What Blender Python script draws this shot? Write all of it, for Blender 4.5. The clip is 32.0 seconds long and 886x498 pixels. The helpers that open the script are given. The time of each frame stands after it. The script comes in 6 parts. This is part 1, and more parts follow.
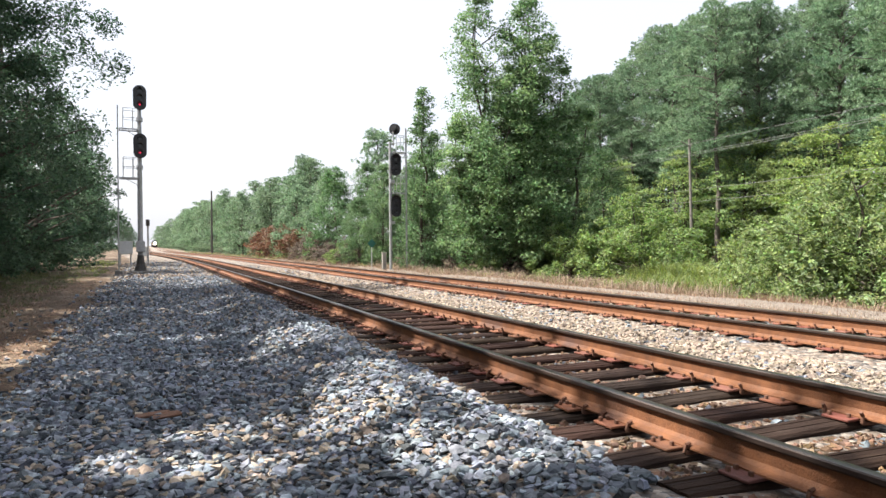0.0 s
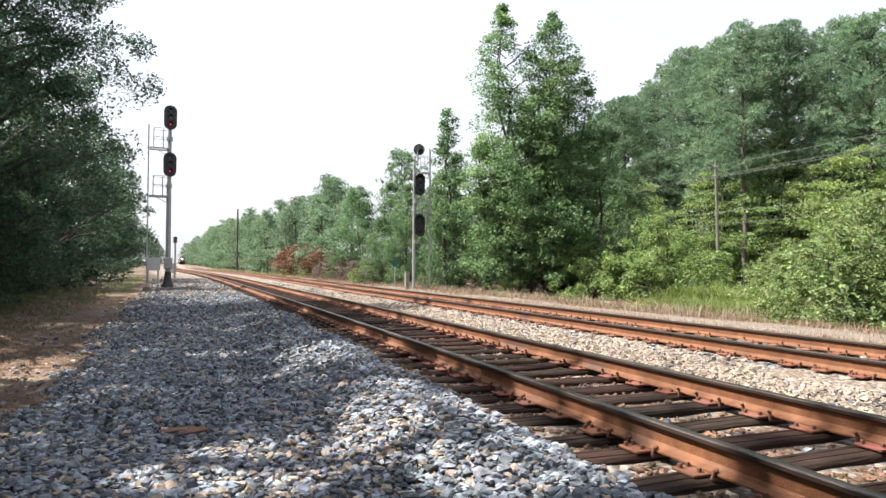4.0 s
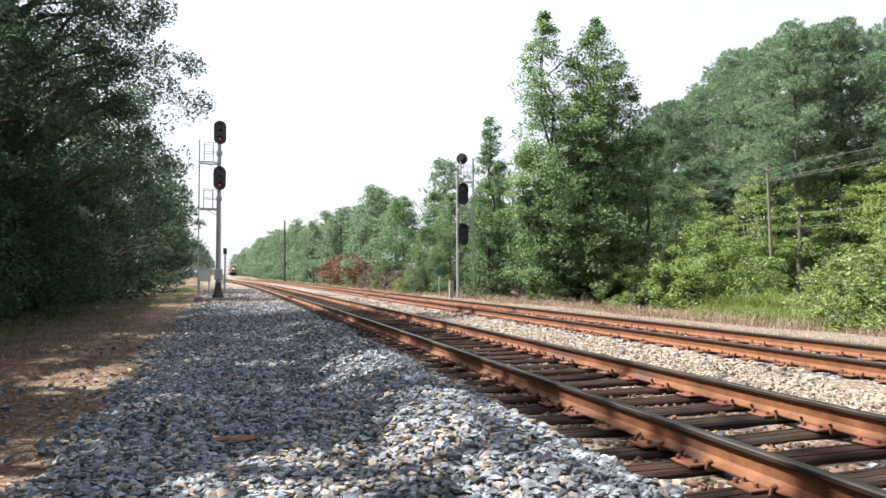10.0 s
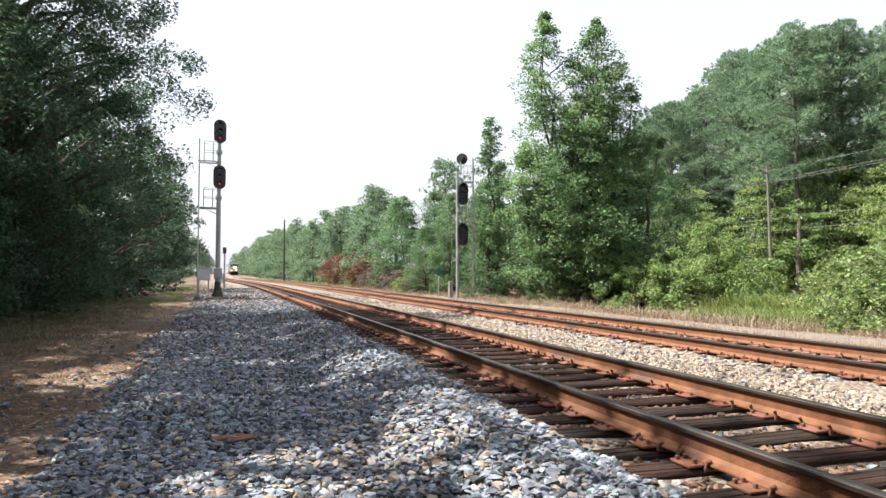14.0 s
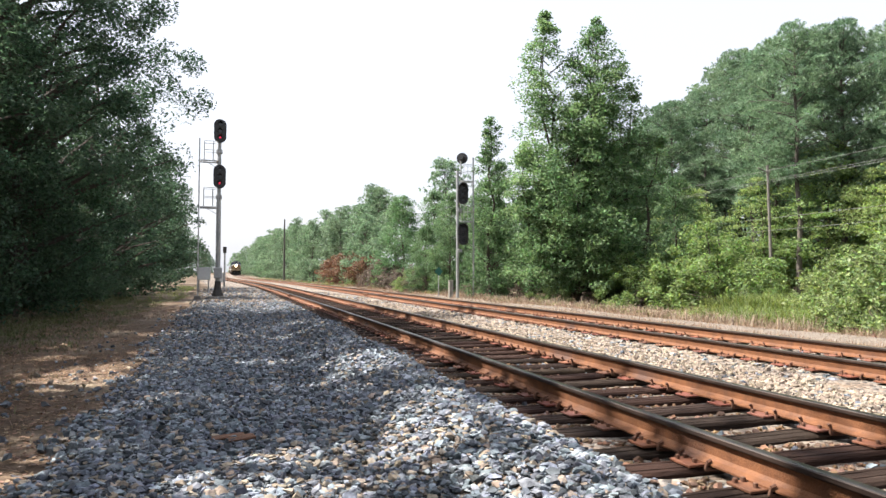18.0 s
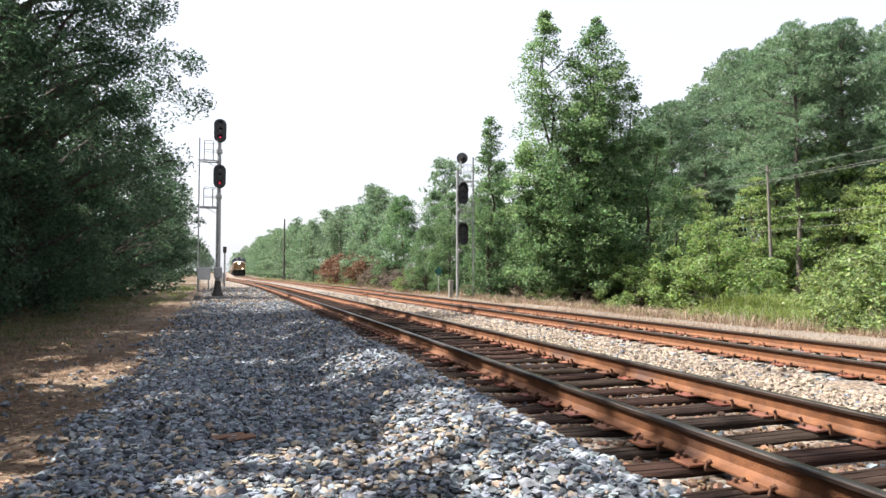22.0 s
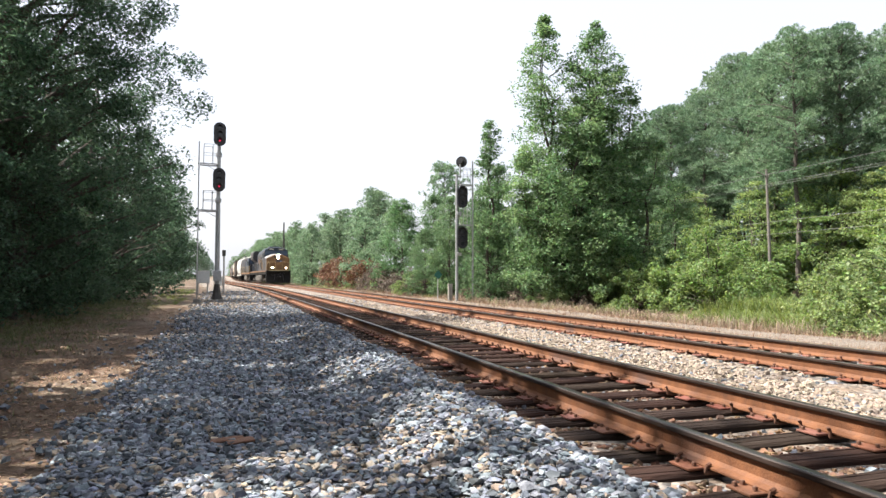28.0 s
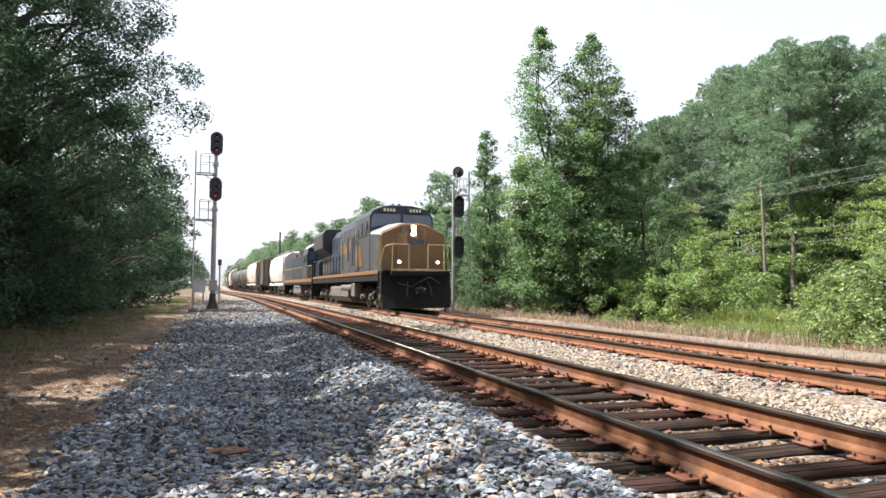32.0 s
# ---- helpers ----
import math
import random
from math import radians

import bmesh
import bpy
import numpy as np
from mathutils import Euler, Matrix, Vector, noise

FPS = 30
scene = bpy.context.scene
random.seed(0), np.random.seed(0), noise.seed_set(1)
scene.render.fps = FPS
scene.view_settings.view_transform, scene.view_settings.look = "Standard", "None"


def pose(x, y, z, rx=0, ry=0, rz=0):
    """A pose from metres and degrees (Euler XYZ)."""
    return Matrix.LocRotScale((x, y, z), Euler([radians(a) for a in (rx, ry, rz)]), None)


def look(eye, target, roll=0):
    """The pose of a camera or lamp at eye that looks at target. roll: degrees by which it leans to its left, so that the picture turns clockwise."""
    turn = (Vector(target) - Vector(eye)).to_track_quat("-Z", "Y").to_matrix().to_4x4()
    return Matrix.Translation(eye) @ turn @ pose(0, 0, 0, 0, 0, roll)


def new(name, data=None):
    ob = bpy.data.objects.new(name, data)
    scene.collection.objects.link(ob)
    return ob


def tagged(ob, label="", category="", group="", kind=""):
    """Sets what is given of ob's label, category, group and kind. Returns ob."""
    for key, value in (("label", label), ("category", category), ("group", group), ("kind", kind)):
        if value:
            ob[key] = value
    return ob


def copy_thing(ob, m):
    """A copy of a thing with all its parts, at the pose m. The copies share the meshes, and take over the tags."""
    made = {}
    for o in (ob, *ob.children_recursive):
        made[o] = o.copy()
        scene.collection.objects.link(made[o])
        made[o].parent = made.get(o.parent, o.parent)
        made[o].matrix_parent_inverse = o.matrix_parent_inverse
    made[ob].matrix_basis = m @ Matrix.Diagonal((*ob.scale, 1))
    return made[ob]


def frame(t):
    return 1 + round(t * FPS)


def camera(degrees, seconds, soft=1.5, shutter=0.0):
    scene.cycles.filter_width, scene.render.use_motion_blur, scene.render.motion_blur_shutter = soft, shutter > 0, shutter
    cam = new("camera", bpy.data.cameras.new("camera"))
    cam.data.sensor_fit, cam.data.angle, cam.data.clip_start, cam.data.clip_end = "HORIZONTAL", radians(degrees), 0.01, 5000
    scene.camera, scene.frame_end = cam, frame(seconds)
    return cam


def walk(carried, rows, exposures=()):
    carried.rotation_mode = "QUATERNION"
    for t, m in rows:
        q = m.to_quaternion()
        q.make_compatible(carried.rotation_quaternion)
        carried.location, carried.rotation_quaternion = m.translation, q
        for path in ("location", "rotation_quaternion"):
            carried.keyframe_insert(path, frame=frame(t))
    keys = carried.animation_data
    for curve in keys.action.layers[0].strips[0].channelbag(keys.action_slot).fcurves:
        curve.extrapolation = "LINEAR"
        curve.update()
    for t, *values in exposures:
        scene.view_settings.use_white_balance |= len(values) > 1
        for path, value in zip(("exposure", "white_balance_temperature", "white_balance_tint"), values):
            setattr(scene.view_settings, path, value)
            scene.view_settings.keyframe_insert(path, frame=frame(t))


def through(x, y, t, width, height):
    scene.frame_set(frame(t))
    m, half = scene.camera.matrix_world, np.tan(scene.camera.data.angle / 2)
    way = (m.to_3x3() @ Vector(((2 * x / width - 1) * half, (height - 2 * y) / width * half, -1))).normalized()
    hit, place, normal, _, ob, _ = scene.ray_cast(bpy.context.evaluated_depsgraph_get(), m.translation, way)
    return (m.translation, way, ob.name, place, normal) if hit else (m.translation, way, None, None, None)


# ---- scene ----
# ---- camera and its walk ----
cam = camera(68.02, 32.0)
PATH = [
    (0, 0.027, 0.001, 1.184, 89.762, 0.440, -22.816),
    (0.5, 0.033, 0.006, 1.178, 89.763, 0.534, -22.799),
    (1, 0.029, 0.004, 1.177, 89.771, 0.500, -22.816),
    (1.5, 0.027, -0.003, 1.181, 90.059, 0.491, -22.818),
    (2, 0.012, -0.003, 1.188, 90.834, -0.264, -22.518),
    (2.5, 0.005, -0.003, 1.192, 91.255, -0.982, -21.240),
    (3, -0.012, -0.006, 1.181, 91.522, -1.281, -19.761),
    (3.5, -0.003, -0.015, 1.188, 91.596, -0.401, -20.713),
    (5.5, 0.010, -0.009, 1.185, 91.132, 0.037, -20.775),
    (6, 0.036, -0.010, 1.186, 91.454, -0.423, -19.974),
    (6.5, 0.008, -0.017, 1.181, 91.299, -0.319, -16.904),
    (7, 0.013, -0.024, 1.187, 91.576, -0.165, -16.917),
    (7.5, 0.013, -0.025, 1.181, 92.106, -0.202, -16.872),
    (8, -0.031, -0.038, 1.198, 93.250, -0.068, -19.057),
    (8.5, 0.010, -0.039, 1.194, 93.669, -0.131, -18.926),
    (9, -0.002, -0.023, 1.196, 93.620, 0.198, -17.317),
    (9.5, 0.004, -0.009, 1.196, 92.630, 0.532, -17.022),
    (10, 0.002, -0.004, 1.193, 92.282, 0.229, -17.004),
    (10.5, -0.004, -0.012, 1.189, 92.478, 0.187, -17.041),
    (11, -0.002, -0.005, 1.190, 92.354, 0.126, -17.065),
    (11.5, -0.009, -0.016, 1.189, 93.660, -0.388, -16.946),
    (12, -0.004, -0.016, 1.190, 93.104, -0.005, -17.032),
    (12.5, -0.004, -0.011, 1.190, 92.839, -0.114, -17.024),
    (13, -0.004, -0.004, 1.190, 92.478, -0.117, -17.039),
    (13.5, -0.003, -0.001, 1.191, 92.257, -0.083, -17.048),
    (14, -0.002, -0.002, 1.190, 92.287, -0.013, -17.051),
    (14.5, -0.002, -0.001, 1.189, 92.282, -0.055, -17.043),
    (16.5, -0.000, -0.000, 1.189, 92.238, -0.029, -17.040),
    (19, 0.000, -0.000, 1.189, 92.243, -0.002, -17.037),
    (22, -0.000, -0.000, 1.190, 92.225, -0.017, -17.039),
    (25, -0.000, -0.000, 1.190, 92.225, -0.017, -17.039),
    (25.5, -0.001, 0.000, 1.188, 92.218, -0.044, -17.041),
    (27.5, -0.000, -0.000, 1.190, 92.225, -0.017, -17.039),
    (28, -0.004, -0.003, 1.185, 92.547, -0.081, -17.106),
    (28.5, -0.005, -0.004, 1.186, 92.854, -0.094, -17.229),
    (29, -0.008, -0.012, 1.187, 93.088, -0.004, -17.234),
    (29.5, -0.010, -0.014, 1.189, 93.415, -0.293, -17.274),
    (30, -0.013, -0.014, 1.187, 93.432, -0.396, -17.290),
    (30.5, -0.011, -0.010, 1.188, 93.410, -0.420, -17.291),
    (31, -0.011, -0.013, 1.191, 93.287, -0.317, -17.333),
    (31.5, -0.008, -0.014, 1.189, 93.345, -0.227, -17.370),
    (32, -0.012, -0.016, 1.189, 93.414, -0.237, -17.440),
]

walk(cam, [(row[0], pose(*row[1:])) for row in PATH], exposures=[(0, 1.62), (32, 1.62)])

# ---- world, sun ----
SUN_TO = Vector((-0.80, 0.34, 1.24)).normalized()
SUN_EL = math.asin(SUN_TO.z)
world = bpy.data.worlds.new("sky")
scene.world = world
world.use_nodes = True
_n = world.node_tree.nodes
_sky = _n.new("ShaderNodeTexSky")
_sky.sky_type, _sky.sun_disc = "NISHITA", False
_sky.sun_elevation, _sky.sun_rotation = SUN_EL, math.atan2(SUN_TO.x, SUN_TO.y)
_sky.air_density, _sky.dust_density = 1.2, 5.0
_n["Background"].inputs[1].default_value = 0.118
# bright summer haze over the blue
_haze = _n.new("ShaderNodeMix")
_haze.data_type = "RGBA"
_haze.inputs[0].default_value = 0.8
_haze.inputs[7].default_value = (2.98, 3.05, 3.35, 1)
world.node_tree.links.new(_sky.outputs[0], _haze.inputs[6])
world.node_tree.links.new(_haze.outputs[2], _n["Background"].inputs[0])
sun_data = bpy.data.lights.new("sun", "SUN")
sun_data.energy, sun_data.angle, sun_data.color = 5.0, radians(0.6), (1.0, 0.94, 0.85)
sun = new("sun", sun_data)
sun.matrix_world = look((0, 0, 40), Vector((0, 0, 40)) - SUN_TO)

# ---- small tools ----


def smooth01(a, b, x):
    t = np.clip((np.asarray(x, float) - a) / (b - a), 0, 1)
    return t * t * (3 - 2 * t)


# lateral shift of the two tracks along their length: straight here, a slow bend to the left further off
BEND_S = np.array([-60, -20, 0, 15, 28, 54, 80, 113, 146, 200, 280, 450, 700, 1100.0])
BEND_X = np.array([0, 0, 0, -0.05, -0.22, -0.95, -2.2, -5.1, -7.3, -8.9, -10.2, -14, -20, -30.0])


def _bend_table():
    s = np.arange(-60, 1100.5, 1.0)
    x = np.interp(s, BEND_S, BEND_X)
    for _ in range(3):
        p = np.pad(x, 12, mode="edge")
        p[:12], p[-12:] = x[0], x[-1] - (np.arange(12) + 1) * 0.025
        x = np.convolve(p, np.ones(25) / 25, "valid")
    return s, x


TAB_S, TAB_X = _bend_table()


def bend(s):
    return np.interp(s, TAB_S, TAB_X)


def rise(s):
    """Gentle climb of the line and the land beyond the signals."""
    d = np.maximum(np.asarray(s, float) - 26.0, 0.0)
    return 0.0036 * d * d / (d + 12.0)


def heading(s):
    return np.degrees(np.arctan2(-(bend(s + 1) - bend(s - 1)), 2.0))


class Geo:
    """Collects faces of one mesh."""

    def __init__(self):
        self.v, self.f, self.m = [], [], []

    def add(self, vs, fs, m=0):
        o = len(self.v)
        self.v += [tuple(p) for p in vs]
        self.f += [tuple(i + o for i in q) for q in fs]
        self.m += [m] * len(fs)
        return self

    def box(self, x0, x1, y0, y1, z0, z1, b=0.0, m=0):
        c = ((x0 + x1) / 2, (y0 + y1) / 2, (z0 + z1) / 2)
        h = (abs(x1 - x0) / 2, abs(y1 - y0) / 2, abs(z1 - z0) / 2)
        b = min(b, 0.45 * min(h) * 2)
        if b <= 0:
            vs = [(c[0] + sx * h[0], c[1] + sy * h[1], c[2] + sz * h[2]) for sx in (-1, 1) for sy in (-1, 1) for sz in (-1, 1)]
            return self.add(vs, [(0, 1, 3, 2), (4, 6, 7, 5), (0, 4, 5, 1), (2, 3, 7, 6), (0, 2, 6, 4), (1, 5, 7, 3)], m)
        vs, idx = [], {}
        for sx in (-1, 1):
            for sy in (-1, 1):
                for sz in (-1, 1):
                    for ax in range(3):
                        p = [h[0] - b, h[1] - b, h[2] - b]
                        p[ax] = h[ax]
                        idx[sx, sy, sz, ax] = len(vs)
                        vs.append((c[0] + sx * p[0], c[1] + sy * p[1], c[2] + sz * p[2]))
        fs = []
        for ax in range(3):
            u, w = (ax + 1) % 3, (ax + 2) % 3
            for s in (-1, 1):
                q = []
                for a_, b_ in ((-1, -1), (1, -1), (1, 1), (-1, 1)):
                    k = [0, 0, 0]
                    k[ax], k[u], k[w] = s, a_, b_
                    q.append(idx[(*k, ax)])
                fs.append(tuple(q if s > 0 else q[::-1]))
        for ax in range(3):
            u, w = (ax + 1) % 3, (ax + 2) % 3
            for su in (-1, 1):
                for sw in (-1, 1):
                    k0, k1 = [0, 0, 0], [0, 0, 0]
                    k0[ax], k1[ax] = -1, 1
                    k0[u] = k1[u] = su
                    k0[w] = k1[w] = sw
                    q = (idx[(*k0, u)], idx[(*k1, u)], idx[(*k1, w)], idx[(*k0, w)])
                    fs.append(q if su * sw > 0 else q[::-1])
        for sx in (-1, 1):
            for sy in (-1, 1):
                for sz in (-1, 1):
                    q = tuple(idx[sx, sy, sz, a_] for a_ in range(3))
                    fs.append(q if sx * sy * sz > 0 else q[::-1])
        return self.add(vs, fs, m)

    def tube(self, p, q, r, r2=None, n=8, m=0, cap=True):
        p, q = Vector(p), Vector(q)
        r2 = r if r2 is None else r2
        d = (q - p).normalized()
        a = d.orthogonal().normalized()
        b = d.cross(a)
        vs = []
        for c, rr in ((p, r), (q, r2)):
            for i in range(n):
                t = 2 * math.pi * i / n
                vs.append(c + (a * math.cos(t) + b * math.sin(t)) * rr)
        fs = [(i, (i + 1) % n, n + (i + 1) % n, n + i) for i in range(n)]
        if cap:
            fs += [tuple(range(n))[::-1], tuple(range(n, 2 * n))]
        return self.add(vs, fs, m)

    def path(self, pts, r, n=6, m=0):
        for a, b in zip(pts[:-1], pts[1:]):
            self.tube(a, b, r, None, n, m)
        return self

    def prism(self, prof, a, b, axis="y", m=0):
        """A closed outline pushed from a to b along an axis. Outline (u, w): x,z for axis y; y,z for axis x; x,y for axis z."""
        n = len(prof)
        put = {"y": lambda u, w, t: (u, t, w), "x": lambda u, w, t: (t, u, w), "z": lambda u, w, t: (u, w, t)}[axis]
        vs = [put(u, w, a) for u, w in prof] + [put(u, w, b) for u, w in prof]
        fs = [(i, (i + 1) % n, n + (i + 1) % n, n + i) for i in range(n)]
        fs += [tuple(range(n))[::-1], tuple(range(n, 2 * n))]
        return self.add(vs, fs, m)

    def loft(self, rings, m=0, cap=True, closed=True):
        n = len(rings[0])
        vs = [p for r in rings for p in r]
        fs = []
        for k in range(len(rings) - 1):
            for i in range(n if closed else n - 1):
                j = (i + 1) % n
                fs.append((k * n + i, k * n + j, (k + 1) * n + j, (k + 1) * n + i))
        if cap:
            fs += [tuple(range(n))[::-1], tuple(range((len(rings) - 1) * n, len(rings) * n))]
        return self.add(vs, fs, m)

    def mesh(self, name, *mats, smooth=False):
        me = bpy.data.meshes.new(name)
        me.from_pydata(self.v, [], self.f)
        for k in mats:
            me.materials.append(k)
        if len(mats) > 1:
            me.polygons.foreach_set("material_index", np.array(self.m, np.int32))
        bm = bmesh.new()
        bm.from_mesh(me)
        bmesh.ops.recalc_face_normals(bm, faces=bm.faces)
        bm.to_mesh(me)
        bm.free()
        if smooth:
            me.shade_smooth()
            try:
                me.set_sharp_from_angle(angle=radians(35))
            except Exception:
                pass
        me.update()
        return me


def mesh_np(name, V, F, mats, mi=None, smooth=False):
    """A mesh from arrays: V n x 3, F m x k."""
    V, F = np.asarray(V, np.float32), np.asarray(F, np.int32)
    me = bpy.data.meshes.new(name)
    k = F.shape[1]
    me.vertices.add(len(V))
    me.vertices.foreach_set("co", V.ravel())
    me.loops.add(F.size)
    me.loops.foreach_set("vertex_index", F.ravel())
    me.polygons.add(len(F))
    me.polygons.foreach_set("loop_start", np.arange(0, F.size, k, dtype=np.int32))
    for q in mats:
        me.materials.append(q)
    if mi is not None:
        me.polygons.foreach_set("material_index", np.asarray(mi, np.int32))
    me.polygons.foreach_set("use_smooth", np.full(len(F), smooth))
    me.update(calc_edges=True)
    me.validate()
    return me


def thing(name, m, label, category, group="", kind=""):
    ob = new(name)
    ob.empty_display_size = 0.2
    ob.matrix_basis = m
    return tagged(ob, label, category, group, kind)


def part(name, data, parent, label="", m=None):
    ob = new(name, data)
    ob.parent = parent
    if m is not None:
        ob.matrix_basis = m
    return tagged(ob, label) if label else ob


# ---- materials ----
def mat(name, c1, c2, scale=4.0, rough=0.7, metal=0.0, bump=0.0, bump_scale=40.0, island=0.0, obj=0.0, c3=None, c3_scale=0.6, c3_at=(0.55, 0.7), spec=0.5, stretch=None):
    """Two-tone surface with fine relief, larger stains (c3), and variation from piece to piece."""
    ma = bpy.data.materials.new(name)
    ma.use_nodes = True
    nt = ma.node_tree
    N, L = nt.nodes, nt.links
    bs = N["Principled BSDF"]
    tc = N.new("ShaderNodeTexCoord")
    src = tc.outputs["Object"]
    if stretch:
        mp = N.new("ShaderNodeMapping")
        mp.inputs["Scale"].default_value = stretch
        L.new(src, mp.inputs[0])
        src = mp.outputs[0]
    no = N.new("ShaderNodeTexNoise")
    no.inputs["Scale"].default_value, no.inputs["Detail"].default_value, no.inputs["Roughness"].default_value = scale, 6.0, 0.65
    L.new(src, no.inputs["Vector"])
    ra = N.new("ShaderNodeValToRGB")
    ra.color_ramp.elements[0].position, ra.color_ramp.elements[1].position = 0.32, 0.68
    ra.color_ramp.elements[0].color, ra.color_ramp.elements[1].color = (*c1, 1), (*c2, 1)
    L.new(no.outputs[0], ra.inputs[0])
    col = ra.outputs[0]
    if c3:
        n3 = N.new("ShaderNodeTexNoise")
        n3.inputs["Scale"].default_value, n3.inputs["Detail"].default_value = c3_scale, 5.0
        L.new(src, n3.inputs["Vector"])
        mr = N.new("ShaderNodeMapRange")
        mr.inputs[1].default_value, mr.inputs[2].default_value = c3_at
        L.new(n3.outputs[0], mr.inputs[0])
        mx = N.new("ShaderNodeMix")
        mx.data_type = "RGBA"
        L.new(mr.outputs[0], mx.inputs[0])
        L.new(col, mx.inputs[6])
        mx.inputs[7].default_value = (*c3, 1)
        col = mx.outputs[2]
    for amount, node, out in ((island, "ShaderNodeNewGeometry", "Random Per Island"), (obj, "ShaderNodeObjectInfo", "Random")):
        if amount:
            g = N.new(node)
            hs = N.new("ShaderNodeHueSaturation")
            for k, lo, hi, key in ((0, 1 - amount, 1 + amount, "Value"), (1, 0.5 - 0.06 * amount, 0.5 + 0.05 * amount, "Hue"), (2, 1 - 0.5 * amount, 1 + 0.3 * amount, "Saturation")):
                mr = N.new("ShaderNodeMapRange")
                mr.inputs[3].default_value, mr.inputs[4].default_value = lo, hi
                if k:
                    ml = N.new("ShaderNodeMath")
                    ml.operation = "MULTIPLY"
                    ml.inputs[1].default_value = (1, 7.31, 13.7)[k]
                    L.new(g.outputs[out], ml.inputs[0])
                    fr = N.new("ShaderNodeMath")
                    fr.operation = "FRACT"
                    L.new(ml.outputs[0], fr.inputs[0])
                    L.new(fr.outputs[0], mr.inputs[0])
                else:
                    L.new(g.outputs[out], mr.inputs[0])
                L.new(mr.outputs[0], hs.inputs[key])
            L.new(col, hs.inputs["Color"])
            col = hs.outputs[0]
    L.new(col, bs.inputs["Base Color"])
    bs.inputs["Metallic"].default_value = metal
    bs.inputs["Specular IOR Level"].default_value = spec
    mr = N.new("ShaderNodeMapRange")
    mr.inputs[3].default_value, mr.inputs[4].default_value = max(rough - 0.12, 0.03), min(rough + 0.12, 1)
    L.new(no.outputs[0], mr.inputs[0])
    L.new(mr.outputs[0], bs.inputs["Roughness"])
    if bump:
        nb = N.new("ShaderNodeTexNoise")
        nb.inputs["Scale"].default_value, nb.inputs["Detail"].default_value = bump_scale, 4.0
        L.new(src, nb.inputs["Vector"])
        bu = N.new("ShaderNodeBump")
        bu.inputs["Strength"].default_value, bu.inputs["Distance"].default_value = bump, 0.02
        L.new(nb.outputs[0], bu.inputs["Height"])
        L.new(bu.outputs[0], bs.inputs["Normal"])
    return ma


def leaf_mat(name, c1, c2, amount=0.5, through=0.45, gloss=0.35):
    """Thin leaves: a matt face with a sheen, and light let through."""
    ma = mat(name, c1, c2, scale=0.5, rough=0.55, island=amount, obj=0.12, spec=gloss)
    N, L = ma.node_tree.nodes, ma.node_tree.links
    bs = N["Principled BSDF"]
    col = bs.inputs["Base Color"].links[0].from_socket
    tr = N.new("ShaderNodeBsdfTranslucent")
    hs = N.new("ShaderNodeHueSaturation")
    hs.inputs["Hue"].default_value, hs.inputs["Saturation"].default_value, hs.inputs["Value"].default_value = 0.48, 1.15, 1.3
    L.new(col, hs.inputs["Color"])
    L.new(hs.outputs[0], tr.inputs[0])
    ms = N.new("ShaderNodeMixShader")
    ms.inputs[0].default_value = through
    L.new(bs.outputs[0], ms.inputs[1])
    L.new(tr.outputs[0], ms.inputs[2])
    L.new(ms.outputs[0], N["Material Output"].inputs[0])
    return ma


def glow(name, colour, strength):
    ma = bpy.data.materials.new(name)
    ma.use_nodes = True
    bs = ma.node_tree.nodes["Principled BSDF"]
    bs.inputs["Base Color"].default_value = (*[min(1, c) for c in colour], 1)
    bs.inputs["Emission Color"].default_value = (*colour, 1)
    bs.inputs["Emission Strength"].default_value = strength
    return ma


def gravel_mat(name, tones, scale=18.0, dirt=(0.2, 0.14, 0.09)):
    """Crushed stone seen from afar: cells of several tones with relief."""
    ma = bpy.data.materials.new(name)
    ma.use_nodes = True
    N, L = ma.node_tree.nodes, ma.node_tree.links
    bs = N["Principled BSDF"]
    tc = N.new("ShaderNodeTexCoord")
    vo = N.new("ShaderNodeTexVoronoi")
    vo.inputs["Scale"].default_value = scale
    L.new(tc.outputs["Object"], vo.inputs["Vector"])
    se = N.new("ShaderNodeSeparateColor")
    L.new(vo.outputs["Color"], se.inputs[0])
    ra = N.new("ShaderNodeValToRGB")
    els = ra.color_ramp.elements
    ra.color_ramp.interpolation = "CONSTANT"
    els[0].color = (*tones[0], 1)
    els[1].position, els[1].color = 1 / len(tones), (*tones[1], 1)
    for i, c in enumerate(tones[2:], 2):
        e = els.new(i / len(tones))
        e.color = (*c, 1)
    L.new(se.outputs[0], ra.inputs[0])
    n3 = N.new("ShaderNodeTexNoise")
    n3.inputs["Scale"].default_value, n3.inputs["Detail"].default_value = 0.9, 6.0
    L.new(tc.outputs["Object"], n3.inputs["Vector"])
    mr = N.new("ShaderNodeMapRange")
    mr.inputs[1].default_value, mr.inputs[2].default_value, mr.inputs[4].default_value = 0.5, 0.75, 0.6
    L.new(n3.outputs[0], mr.inputs[0])
    mx = N.new("ShaderNodeMix")
    mx.data_type = "RGBA"
    L.new(mr.outputs[0], mx.inputs[0])
    L.new(ra.outputs[0], mx.inputs[6])
    mx.inputs[7].default_value = (*dirt, 1)
    L.new(mx.outputs[2], bs.inputs["Base Color"])
    bs.inputs["Roughness"].default_value = 0.85
    bu = N.new("ShaderNodeBump")
    bu.invert = True
    bu.inputs["Strength"].default_value, bu.inputs["Distance"].default_value = 1.0, 0.05
    L.new(vo.outputs["Distance"], bu.inputs["Height"])
    L.new(bu.outputs[0], bs.inputs["Normal"])
    return ma


